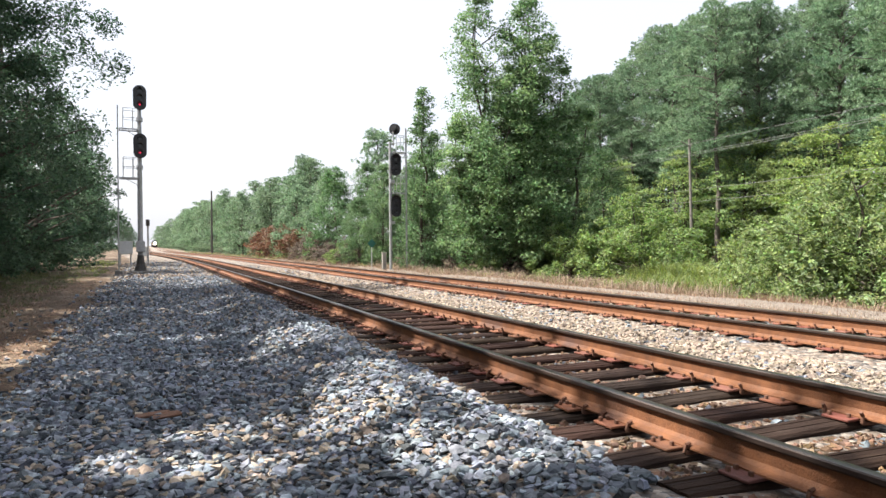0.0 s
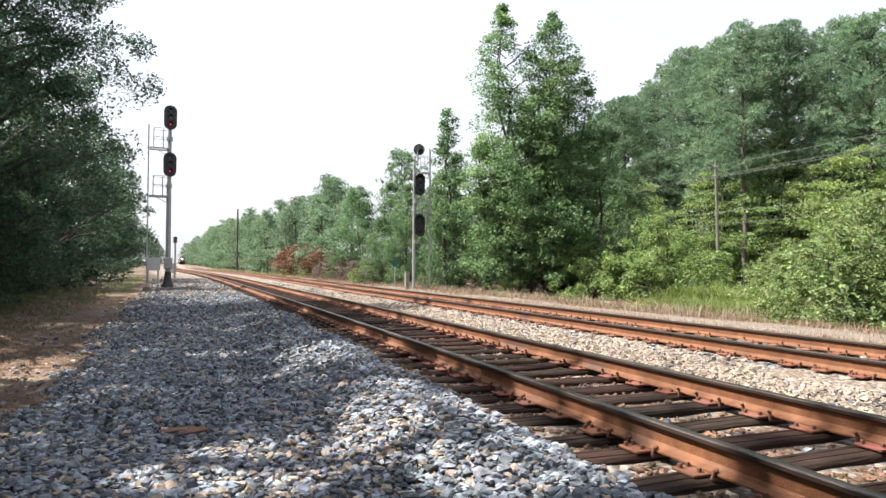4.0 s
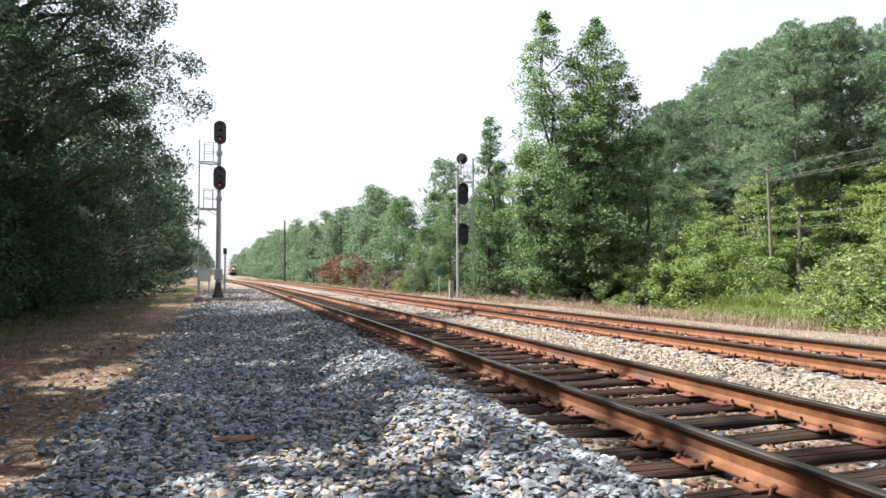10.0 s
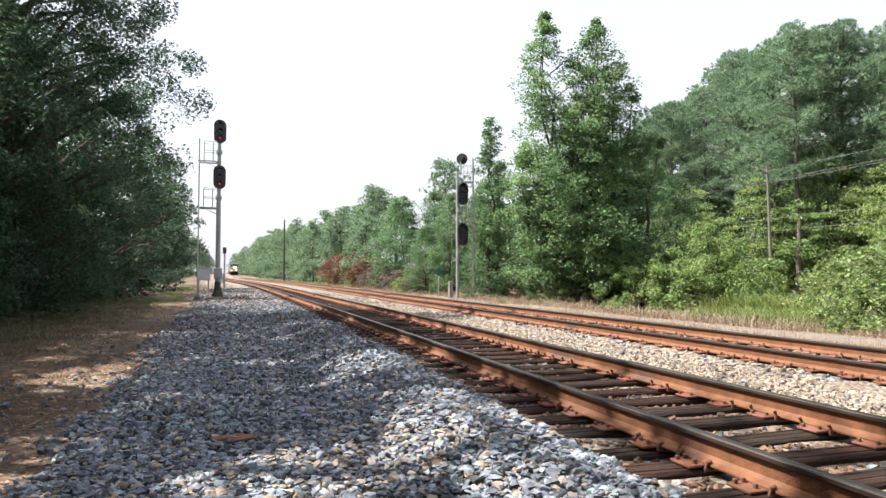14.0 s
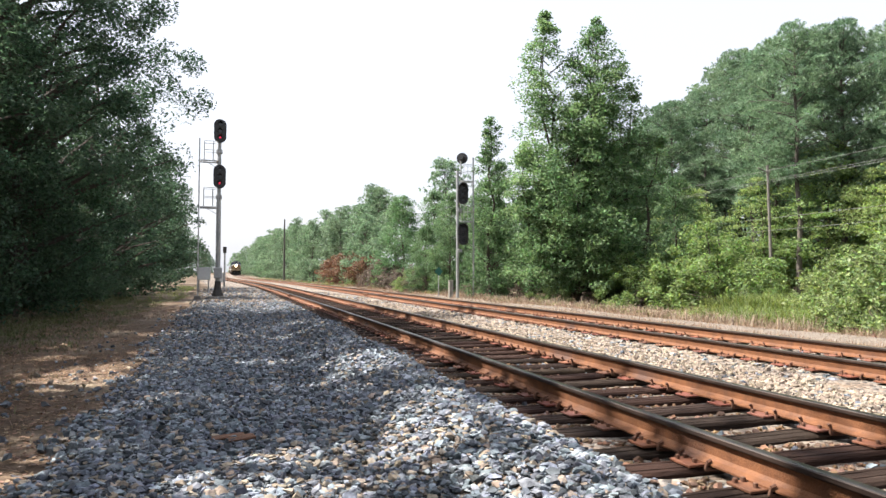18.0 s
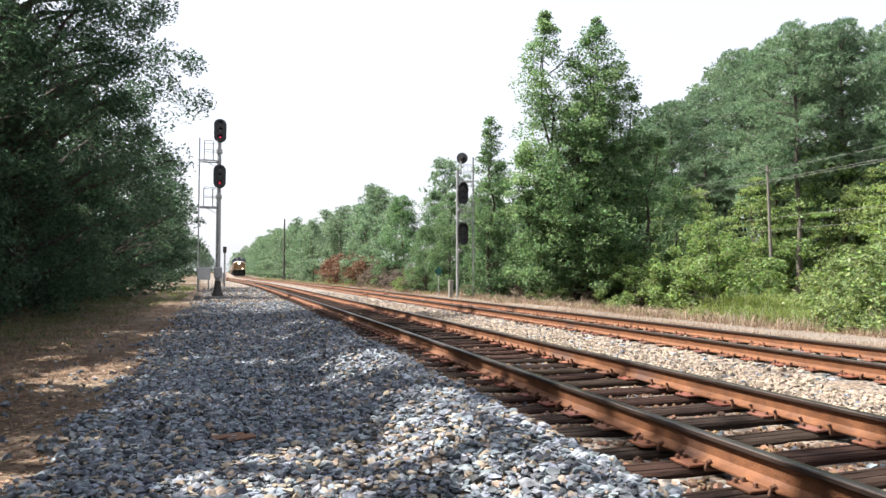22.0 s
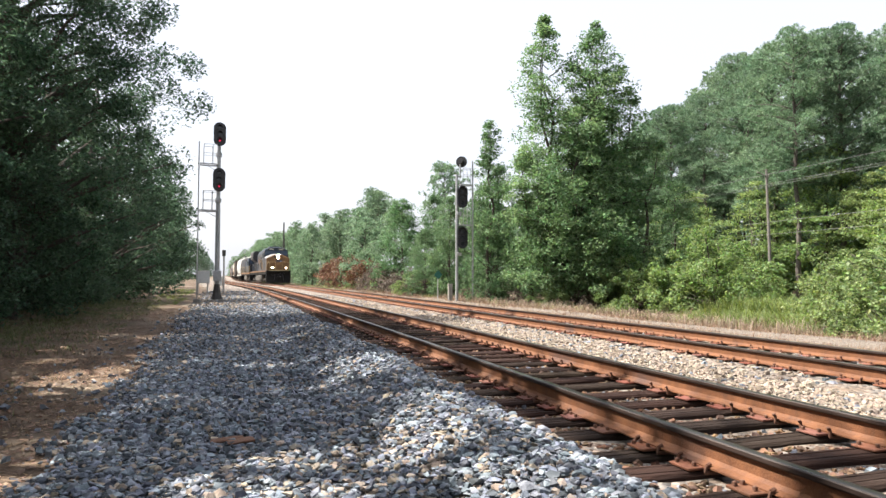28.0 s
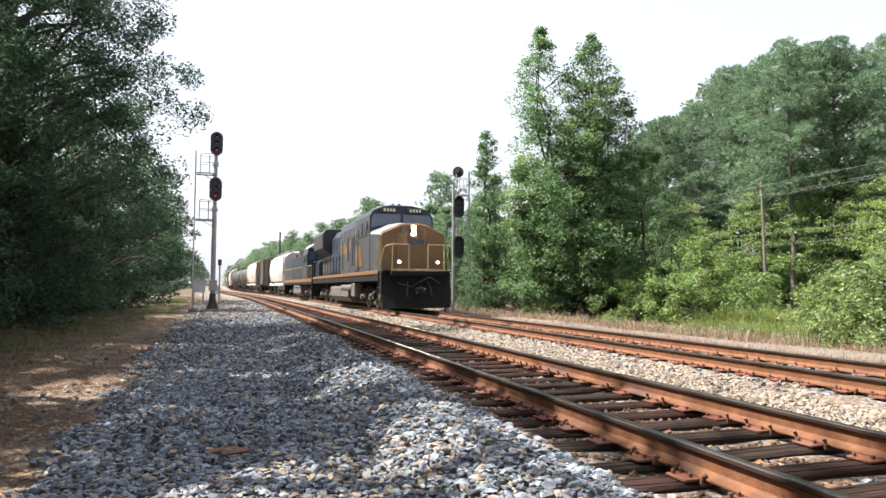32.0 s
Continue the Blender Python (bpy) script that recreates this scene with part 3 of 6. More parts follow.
def pine_kind(seed, height, bare=0.45, spread=2.6, branches=62, lean=0.0, needle=0.19, q=11, wide=0.02, tufts=23):
    """A pine: bare trunk, upswept limbs ending in flat puffs of needles, a rounded top."""
    r = np.random.default_rng(seed)
    g = Geo()
    top = Vector((lean, lean * 0.4, height))
    tapered_limb(g, (0, 0, -0.3), top, 0.13 + height * 0.003, 0.03, r, 7, 0.015, 8)
    T, D = [], []
    for k in range(branches):
        f = (k + r.uniform(0, 1)) / branches
        t = bare + (1 - bare) * f
        a = 2.4 * k + r.uniform(-0.6, 0.6)
        ln = spread * float(np.interp(f, (0, 0.2, 0.55, 0.8, 0.93, 1), (0.7, 1.0, 0.95, 0.7, 0.42, 0.15))) * r.uniform(0.6, 1.12)
        p0 = Vector((lean * t, lean * 0.4 * t, t * height))
        tip = p0 + Vector((math.cos(a) * ln, math.sin(a) * ln, ln * (r.uniform(-0.12, 0.3) + 0.55 * f)))
        tapered_limb(g, p0, tip, 0.04, 0.012, r, 3, 0.1, 4)
        for j in range(3 if ln > 1.0 else 2):
            c = np.array(p0.lerp(tip, (1.0, 0.68, 0.42)[j])) + r.normal(size=3) * (0.1, 0.3, 0.35)[j] * np.array([1, 1, 0.4])
            big = r.uniform(0.42, 0.78) * (1.05 - 0.35 * f)
            n = int(tufts * r.uniform(0.7, 1.2))
            v = r.normal(size=(n, 3))
            v[:, 2] = np.abs(v[:, 2]) - 0.35
            v /= np.linalg.norm(v, axis=1)[:, None]
            T.append(c + v * big * r.uniform(0.45, 1, size=(n, 1)) * np.array([1, 1, 0.62]))
            D.append(v)
    T, D = np.concatenate(T), np.concatenate(D)
    n = len(T)
    d = D[:, None, :] * 0.8 + r.normal(size=(n, q, 3)) * 0.55 + np.array([0, 0, 0.3])
    d /= np.linalg.norm(d, axis=2)[..., None]
    w = np.cross(d, r.normal(size=(n, q, 3)))
    w /= np.linalg.norm(w, axis=2)[..., None]
    ln = needle * r.uniform(0.7, 1.3, size=(n, q, 1))
    c = T[:, None, :]
    V = np.stack([c + d * 0.02, c + d * ln - w * wide, c + d * ln + w * wide], 2).reshape(-1, 3)
    F = np.arange(len(V)).reshape(-1, 3)
    ob = thing("pine_tree", pose(0, 0, -50), "tall pine tree with bare lower trunk and green needles", "tree", "pine wood beyond the railway")
    part("trunk", g.mesh("trunk", M_PINEBARK, smooth=True), ob, "straight brown pine trunk with branches")
    part("crown", mesh_np("crown", V, F, [M_NEEDLE]), ob)
    return ob


def place(kind, x, y, s=1.0, turn=0.0, sink=0.0, sz=None, lean=0.0):
    m = pose(x, y, float(ground_z(x, y)) - sink, lean, 0, turn) @ Matrix.Diagonal((s, s, sz or s, 1))
    return copy_thing(kind, m)


OAKS = [tree_kind("oak_tree", "tall dense dark green broadleaf tree shading the track side", "tree", "trees along the shaded side", M_LEAF_DARK, M_BARK, 11 + i,
                  height=17, prof=[(0.03, 1.9), (0.12, 2.9), (0.3, 3.9), (0.5, 4.4), (0.72, 4.0), (0.88, 2.8), (1.0, 0.8)], clumps=240, per=190, leaf=0.15, clump_r=0.85, base=0.03, trunk=0.26, flat=0.72) for i in range(2)]
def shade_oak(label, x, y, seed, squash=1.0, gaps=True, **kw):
    """A tree of the shaded side, its crown cut open over chosen sun patches."""
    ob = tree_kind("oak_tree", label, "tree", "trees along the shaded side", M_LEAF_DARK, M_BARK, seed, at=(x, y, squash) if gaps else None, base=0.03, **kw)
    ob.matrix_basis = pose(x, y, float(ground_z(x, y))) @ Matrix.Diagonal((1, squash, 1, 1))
    return ob


shade_oak("broad dense dark green tree leaning over the track side", -6.9, 23.4, 27, 0.45, False, height=17, prof=[(0.03, 1.9), (0.12, 2.9), (0.24, 4.1), (0.33, 5.1), (0.44, 5.2), (0.56, 4.7), (0.72, 4.9), (0.88, 4.6), (1.0, 2.6)],
          clumps=580, per=250, leaf=0.135, clump_r=0.72, trunk=0.26, flat=0.75, inner=0.15)
# the nearest of these stand unseen, added and sized for the shade they cast
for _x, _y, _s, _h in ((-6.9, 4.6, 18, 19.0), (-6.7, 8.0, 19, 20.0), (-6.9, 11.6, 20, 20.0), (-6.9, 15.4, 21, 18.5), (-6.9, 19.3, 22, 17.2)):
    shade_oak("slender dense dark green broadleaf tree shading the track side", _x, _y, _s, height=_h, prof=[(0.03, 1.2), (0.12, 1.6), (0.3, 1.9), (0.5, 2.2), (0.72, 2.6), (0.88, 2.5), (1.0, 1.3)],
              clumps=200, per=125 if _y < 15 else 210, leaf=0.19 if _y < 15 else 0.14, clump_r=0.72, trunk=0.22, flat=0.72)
# unseen too, added to close a lit gap between the taller shadows
shade_oak("low dense dark green broadleaf tree, unseen, filling a gap in the shade", -7.7, 9.8, 29, height=14.5, prof=[(0.03, 1.4), (0.3, 2.0), (0.6, 2.3), (0.85, 1.9), (1.0, 0.9)], clumps=130, per=95, leaf=0.22, clump_r=0.75, trunk=0.18)
for _x, _y, _s, _h in ((-7.5, 29.8, 23, 11.5), (-7.0, 36.0, 24, 12.0), (-7.3, 43.0, 25, 12.5)):
    shade_oak("round dense dark green broadleaf tree beside the signal path", _x, _y, _s, height=_h, prof=[(0.03, 2.0), (0.12, 2.9), (0.3, 3.7), (0.5, 4.1), (0.72, 3.8), (0.88, 2.6), (1.0, 0.8)],
              clumps=250, per=135, leaf=0.19, clump_r=0.8, trunk=0.24, flat=0.7)
OAKS_FAR = [tree_kind("oak_tree", "dark green broadleaf tree beside the line", "tree", "trees along the shaded side", M_LEAF_DARK, M_BARK, 15 + i,
                      height=14, prof=[(0.03, 2.2), (0.12, 2.9), (0.3, 3.5), (0.5, 3.7), (0.72, 3.4), (0.88, 2.3), (1.0, 0.6)], clumps=115, per=58, leaf=0.34, clump_r=1.0, base=0.03, trunk=0.24) for i in range(2)]
GUM = tree_kind("sweetgum_tree", "tall twin-topped green sweetgum tree behind the tracks", "tree", "", M_LEAF_GUM, M_BARK, 31,
                height=15.6, prof=[(0.05, 1.5), (0.12, 2.7), (0.25, 3.0), (0.4, 2.6), (0.52, 2.2), (0.64, 1.8), (0.74, 1.55), (0.84, 1.25), (0.92, 0.85), (1.0, 0.2)], clumps=1600, per=78, leaf=0.175, clump_r=0.66, flat=0.6,
                base=0.11, trunk=0.13, spires=((-1.45, 0.3, 1.0), (1.3, -0.2, 0.97), (0.1, -0.9, 0.66), (3.3, 0.4, 0.76), (-1.45, 0.3, 1.0), (1.3, -0.2, 0.97), (4.4, -0.5, 0.56), (-2.6, 0.2, 0.52), (2.5, 0.2, 0.86)), inner=0.2, lift=1.3, foot=0.75, rough=1.35)
YOUNG = [tree_kind("young_tree", "young green broadleaf tree at the wood's edge", "tree", "trees beyond the railway", M_LEAF, M_BARK, 41 + i,
                   height=8.5, prof=[(0.03, 1.5), (0.15, 2.2), (0.4, 2.3), (0.62, 1.8), (0.82, 1.15), (1.0, 0.25)], clumps=190, per=105, leaf=0.16, clump_r=0.68, flat=0.6, base=0.03, trunk=0.11, inner=0.3, rough=1.5) for i in range(3)]
UNDER = [tree_kind("sapling", "light green sapling with level sprays of leaves below the pines", "tree", "saplings under the pines", M_LEAF_SPRAY, M_BARK, 91 + i,
                   height=7.0, prof=[(0.03, 1.7), (0.15, 2.4), (0.4, 2.5), (0.62, 2.1), (0.82, 1.4), (1.0, 0.4)], clumps=190, per=90, leaf=0.16, clump_r=0.8, flat=0.25, base=0.03, trunk=0.08, inner=0.3) for i in range(2)]
YOUNG_FAR = [tree_kind("young_tree", "green broadleaf tree further along the line", "tree", "trees beyond the railway", M_LEAF_HAZE, M_BARK, 45 + i,
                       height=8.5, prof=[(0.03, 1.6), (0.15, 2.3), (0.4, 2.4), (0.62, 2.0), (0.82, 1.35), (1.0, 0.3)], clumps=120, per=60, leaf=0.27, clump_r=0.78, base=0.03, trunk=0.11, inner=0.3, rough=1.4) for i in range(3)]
SLIM = tree_kind("young_tree", "slender pointed green tree behind the signal", "tree", "trees beyond the railway", M_LEAF, M_BARK, 49,
                 height=11.0, prof=[(0.03, 1.6), (0.2, 2.0), (0.45, 1.5), (0.65, 0.85), (0.85, 0.5), (1.0, 0.12)], clumps=210, per=85, leaf=0.16, clump_r=0.55, base=0.03, trunk=0.11, inner=0.25, rough=1.6)
BUSHES = [tree_kind("bush", "light green leafy bush in the sun", "bush", "bushes beyond the railway", M_LEAF_BUSH, M_BARK, 51 + i,
                    height=3.4, prof=[(0.03, 2.0), (0.3, 2.4), (0.6, 2.0), (0.85, 1.2), (1.0, 0.35)], clumps=120, per=165, leaf=0.145, clump_r=0.5, base=0.03, trunk=0.035, rough=1.9, spires=((-0.6, 0.2, 0.9), (0.6, -0.2, 1.0)), flat=0.75, inner=0.4) for i in range(3)]
DEAD = tree_kind("dead_bush", "withered reddish-brown bush beside the tracks", "bush", "withered bushes", M_LEAF_DEAD, M_BARK, 61,
                 height=3.0, prof=[(0.05, 1.4), (0.4, 2.0), (0.75, 1.5), (1.0, 0.4)], clumps=80, per=55, leaf=0.2, clump_r=0.5, base=0.03, trunk=0.05, spires=((-0.5, 0, 0.9), (0.5, 0, 1.0)))
TANGLE = tree_kind("vine_tangle", "grey-brown tangle of dry vines over a low bush", "bush", "withered bushes", M_TANGLE, M_BARK, 63,
                   height=2.6, prof=[(0.05, 1.8), (0.4, 2.0), (0.75, 1.3), (1.0, 0.4)], clumps=90, per=55, leaf=0.17, clump_r=0.45, base=0.03, trunk=0.05, spires=((-0.6, 0, 0.8), (0.6, 0, 1.0)))
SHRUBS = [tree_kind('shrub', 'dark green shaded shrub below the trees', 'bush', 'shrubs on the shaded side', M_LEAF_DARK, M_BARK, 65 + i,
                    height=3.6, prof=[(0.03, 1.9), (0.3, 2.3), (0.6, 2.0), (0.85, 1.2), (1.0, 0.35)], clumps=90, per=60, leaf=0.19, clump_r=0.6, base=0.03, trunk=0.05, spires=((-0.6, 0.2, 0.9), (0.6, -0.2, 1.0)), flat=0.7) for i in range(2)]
PINES = [pine_kind(71 + i, (14.5, 16.5, 15.5)[i], (0.36, 0.43, 0.34)[i], (2.7, 2.9, 2.6)[i]) for i in range(3)]
PINES_FAR = [pine_kind(81 + i, (14.5, 16.5, 15.5)[i], (0.36, 0.4, 0.33)[i], (2.8, 3.0, 2.7)[i], branches=56, needle=0.3, q=8, wide=0.05, tufts=11) for i in range(3)]


def plant():
    r = random.Random(5)
    # shaded side
    place(OAKS[1], -9.6, 19.0, 0.8, 250, 0, 0.5)
    # first four are unseen beside and behind the camera, added to block skylight
    for x, y, s in ((-7.4, -0.5, 0.9), (-7.0, -5, 1.1), (-5.5, -12, 1.1), (1.5, -12, 1.1), (-12, 16, 1.2), (-6.9, 50, 0.9), (-7.2, 58, 0.9), (-8.3, 69, 0.9), (-9.2, 82, 0.9), (-11.2, 104, 0.9), (-12.4, 120, 0.9), (-13.6, 140, 0.9), (-14.6, 165, 0.95), (-15.5, 195, 1.0), (-16.0, 230, 1.0), (-17.0, 275, 1.0), (-18.2, 330, 1.05), (-20.5, 400, 1.1), (-23, 480, 1.1), (-26, 580, 1.15), (-30, 700, 1.2), (-11, 17.5, 1.1), (-11.5, 24, 1.25), (-10.5, 31, 1.2), (-12, 10, 1.1), (-12.5, 21, 1.15), (-12, 33, 1.0), (-11.5, 5, 1.1), (-12, 27, 1.1), (-13, 42, 1.1), (-14, 58, 1.1)):
        place(OAKS_FAR[r.randrange(2)], x, y, s * r.uniform(0.95, 1.05), r.uniform(0, 360), 0, s * (0.9 if 49 < y < 110 else 0.5 if 1 < y < 48 else 1))
    for i in range(15):
        place(SHRUBS[i % 2], -7.3 - 0.4 * (i % 3) - 0.01 * i * i, 6.0 + i * 3.1, r.uniform(0.75, 1.1), r.uniform(0, 360))
    # beyond the railway
    place(GUM, 16.9, 31.4, 1.0, -17)
    place(SLIM, 13.9, 35.8, 1.0, 40)
    for x, y, s, k in ((15.5, 38.5, 1.0, 1), (20.3, 33.5, 0.85, 2), (13.4, 42, 0.8, 1), (14.3, 49, 0.95, 0), (13.2, 55, 1.0, 2), (12.8, 46, 0.6, 2), (21.5, 37, 1.0, 0), (24.5, 33, 0.8, 2), (28, 30, 0.75, 0), (29, 24, 0.7, 1), (28.5, 18, 0.75, 2), (28, 12, 0.75, 0), (30, 6, 0.8, 1), (27.5, 36, 0.8, 0), (29.5, 27, 0.9, 1), (27.8, 21, 0.75, 0), (28.5, 15, 0.8, 1)):
        place(UNDER[k % 2] if x > 26 else YOUNG[k], x, y, s * (1.32 if x > 26 else 1.1 if x > 24 else 1), r.uniform(0, 360))
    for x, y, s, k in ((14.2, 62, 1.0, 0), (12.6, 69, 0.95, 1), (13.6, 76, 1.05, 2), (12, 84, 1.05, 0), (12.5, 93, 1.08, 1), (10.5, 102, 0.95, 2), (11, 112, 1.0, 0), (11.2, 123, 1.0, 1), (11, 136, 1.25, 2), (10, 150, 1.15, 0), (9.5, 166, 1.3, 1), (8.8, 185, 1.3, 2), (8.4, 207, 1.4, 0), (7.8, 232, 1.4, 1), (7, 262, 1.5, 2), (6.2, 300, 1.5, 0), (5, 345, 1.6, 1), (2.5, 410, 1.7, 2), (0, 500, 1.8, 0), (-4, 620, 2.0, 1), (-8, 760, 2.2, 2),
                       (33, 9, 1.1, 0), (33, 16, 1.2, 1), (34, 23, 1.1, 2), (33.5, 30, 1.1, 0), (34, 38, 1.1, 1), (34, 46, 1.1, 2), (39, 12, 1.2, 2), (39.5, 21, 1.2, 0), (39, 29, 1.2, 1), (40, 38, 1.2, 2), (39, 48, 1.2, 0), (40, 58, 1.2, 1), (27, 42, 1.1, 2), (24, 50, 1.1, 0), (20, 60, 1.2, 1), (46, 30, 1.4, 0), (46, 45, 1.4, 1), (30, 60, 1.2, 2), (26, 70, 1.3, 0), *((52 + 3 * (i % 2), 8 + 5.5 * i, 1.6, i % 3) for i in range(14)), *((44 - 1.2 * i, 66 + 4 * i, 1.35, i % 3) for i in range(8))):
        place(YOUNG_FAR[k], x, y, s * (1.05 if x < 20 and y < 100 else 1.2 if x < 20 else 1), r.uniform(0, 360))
    for x, y, s, k in ((20.5, 25.0, 1.15, 0), (22.5, 28.5, 0.95, 1), (18.4, 27.8, 0.8, 2), (14.35, 11.7, 0.64, 1), (15.4, 30.6, 0.4, 0), (11.8, 67.6, 0.6, 1), (11.9, 57, 0.5, 2), (12.3, 47.5, 0.55, 0), (11.9, 82, 0.8, 1), (18.9, 30.2, 0.5, 2), (15.9, 10.5, 1.0, 0), (17.5, 8.0, 1.1, 2), (17.8, 13.2, 1.0, 2), (20, 10.0, 1.1, 1), (22, 17, 1.0, 0), (24.5, 20.5, 0.9, 2), (16, 3.5, 1.0, 2), (24.5, 13, 1.2, 0)):
        place(BUSHES[k], x, y, s, r.uniform(0, 360))
    for x, y, s in ((10.9, 77, 1.25), (11.8, 72.5, 1.3), (11.7, 63.5, 1.05)):
        place(DEAD, x, y, s, r.uniform(0, 360))
    for x, y, s in ((11.7, 59.5, 0.85), (12.0, 55, 1.0), (12.2, 50.5, 0.8), (12.3, 46.5, 0.6), (13.6, 38.6, 0.42), (14.7, 33.2, 0.4), (16.6, 29.6, 0.36), (18.0, 27.0, 0.34)):
        place(TANGLE, x, y, s, r.uniform(0, 360))
    for row, x in enumerate((30.0, 34.5, 40.0)):
        y = 5.0 + 1.7 * row
        while y < 56 + 8 * row:
            k = r.randrange(3)
            tall = float(np.interp(y / x, (0.3, 0.82, 0.9, 1.17, 1.33, 1.43, 1.56, 1.75), (13.1, 13.6, 14.6, 14.6, 13.2, 12.5, 11.8, 11.2))) * (x / 30.0) ** 0.78
            sc = tall / (14.5, 16.5, 15.5)[k] * r.uniform(0.94, 1.03)
            place((PINES_FAR if row == 2 else PINES)[k], x + r.uniform(-1.4, 1.4) - 0.12 * max(0, y - 40), y, 0.5 + 0.5 * sc, r.uniform(0, 360), 0, sc)
            y += 4.1 + 0.7 * row + r.uniform(-1, 1)
    place(PINES[1], 27.3, 26.8, 0.85, 40)
    for x, y, s in ((22, 71, 0.85), (18.5, 95, 0.85), (17, 99, 0.8), (20.5, 103, 0.9), (15.5, 127, 0.8), (14.5, 112, 0.72), (17, 84, 0.75), (14.5, 141, 0.8), (13.6, 156, 0.85), (12.8, 174, 0.9), (12, 196, 0.95), (11.2, 220, 1.0), (10.5, 248, 1.0), (9.8, 280, 1.05), (17.5, 118, 0.8), (15.5, 106, 0.7), (16, 90, 0.7), (15, 80, 0.62), (8.5, 325, 1.1), (7, 380, 1.1)):
        place(PINES_FAR[r.randrange(3)], x, y, s, r.uniform(0, 360))


plant()
for _k in (*OAKS, *UNDER, *OAKS_FAR, GUM, SLIM, *YOUNG, *YOUNG_FAR, *BUSHES, *SHRUBS, DEAD, TANGLE, *PINES, *PINES_FAR):
    for _o in (*_k.children_recursive, _k):
        bpy.data.objects.remove(_o)

# ---- signals and posts ----
M_LENS_DARK = mat("signal_lens_dark", (0.01, 0.012, 0.012), (0.02, 0.022, 0.025), rough=0.15)
M_RED = glow("signal_red_lens", (1.0, 0.05, 0.14), 0.14)
M_CABINET = mat("cabinet_aluminium", (0.42, 0.44, 0.46), (0.55, 0.57, 0.58), scale=3, rough=0.5, metal=0.2, bump=0.08)
M_GREENSIGN = mat("green_sign_paint", (0.012, 0.10, 0.08), (0.02, 0.14, 0.11), scale=3, rough=0.5)
M_POLE = mat("weathered_pole_wood", (0.1, 0.09, 0.08), (0.21, 0.19, 0.172), scale=5, rough=0.9, bump=0.6, bump_scale=18, stretch=(4, 4, 0.4))
M_WIRE = mat("overhead_wire", (0.14, 0.14, 0.14), (0.24, 0.24, 0.24), rough=0.6, metal=0.2)


def oval(w, h, n=28):
    """A tall outline with round ends."""
    r = w / 2
    out = []
    for i in range(n):
        a = 2 * math.pi * i / n
        out.append((r * math.cos(a), (h / 2 - r) * (1 if math.sin(a) >= 0 else -1) + r * math.sin(a)))
    return out


def signal_head(parent, x, y, z, turn, w=0.62, h=1.24, lenses=3, lit=2, hooded=False):
    """Backplate, hoods and lenses; the face looks towards -y before the turn."""
    g = Geo().prism(oval(w, h), -0.012, 0.012)
    g.prism(oval(w * 0.62, h * 0.86), 0.012, 0.26)
    if hooded:
        rim = [(u * 1.0, v) for u, v in oval(w, h)]
        k = len(rim)
        out = [[(u, -0.012, v) for u, v in rim], [(u, -0.30 - 0.12 * v / h, v) for u, v in rim]]
        inn = [[(u * 0.94, -0.30 - 0.12 * v / h, v * 0.97) for u, v in rim], [(u * 0.94, -0.012, v * 0.97) for u, v in rim]]
        g.loft(out + inn, 0, False)
    head = part("signal_head", g.mesh("signal_head", M_SIGBLACK, smooth=True), parent, "black signal head with round lenses", pose(x, y, z, 0, 0, turn))
    for i in range(lenses):
        zz = (lenses - 1) / 2 * 0.34 - i * 0.34 if lenses > 1 else 0
        v = Geo()
        a0, a1, n = -0.25, math.pi + 0.25, 14
        ra, rb = [], []
        for k in range(n + 1):
            a = a0 + (a1 - a0) * k / n
            ln = 0.27 * (0.45 + 0.55 * max(0, math.sin(a)))
            ra.append((0.125 * math.cos(a), -0.012, 0.125 * math.sin(a)))
            rb.append((0.125 * math.cos(a), -0.012 - ln, 0.125 * math.sin(a)))
        v.loft([ra, rb, [(p[0] * 0.95, p[1], p[2] * 0.95) for p in rb], [(p[0] * 0.95, p[1], p[2] * 0.95) for p in ra]], 0, False, False)
        part("lens_hood", v.mesh("lens_hood", M_SIGBLACK, smooth=True), head, m=pose(0, 0, zz))
        ln = Geo().tube((0, -0.035, 0), (0, -0.012, 0), (0.02 if hooded else 0.045) if i == lit else 0.105, (0.025 if hooded else 0.055) if i == lit else 0.105, 18)
        part("lens", ln.mesh("lens", M_RED if i == lit else M_LENS_DARK, smooth=True), head, "glowing red lens" if i == lit else "dark unlit lens", pose(0, 0, zz))
    return head


def ladder(parent, x, y, z0, z1, turn, width=0.36):
    g = Geo()
    for s in (-1, 1):
        g.box(s * width / 2 - 0.012, s * width / 2 + 0.012, -0.03, 0.03, z0, z1, 0.004)
    part("ladder_rail", g.mesh("ladder_rail", M_GALV), parent, m=pose(x, y, 0, 0, 0, turn))
    rung = Geo().tube((-width / 2, 0, 0), (width / 2, 0, 0), 0.011, None, 6).mesh("rung", M_GALV)
    z = z0 + 0.3
    while z < z1:
        part("rung", rung, parent, m=pose(x, y, z, 0, 0, turn))
        z += 0.305


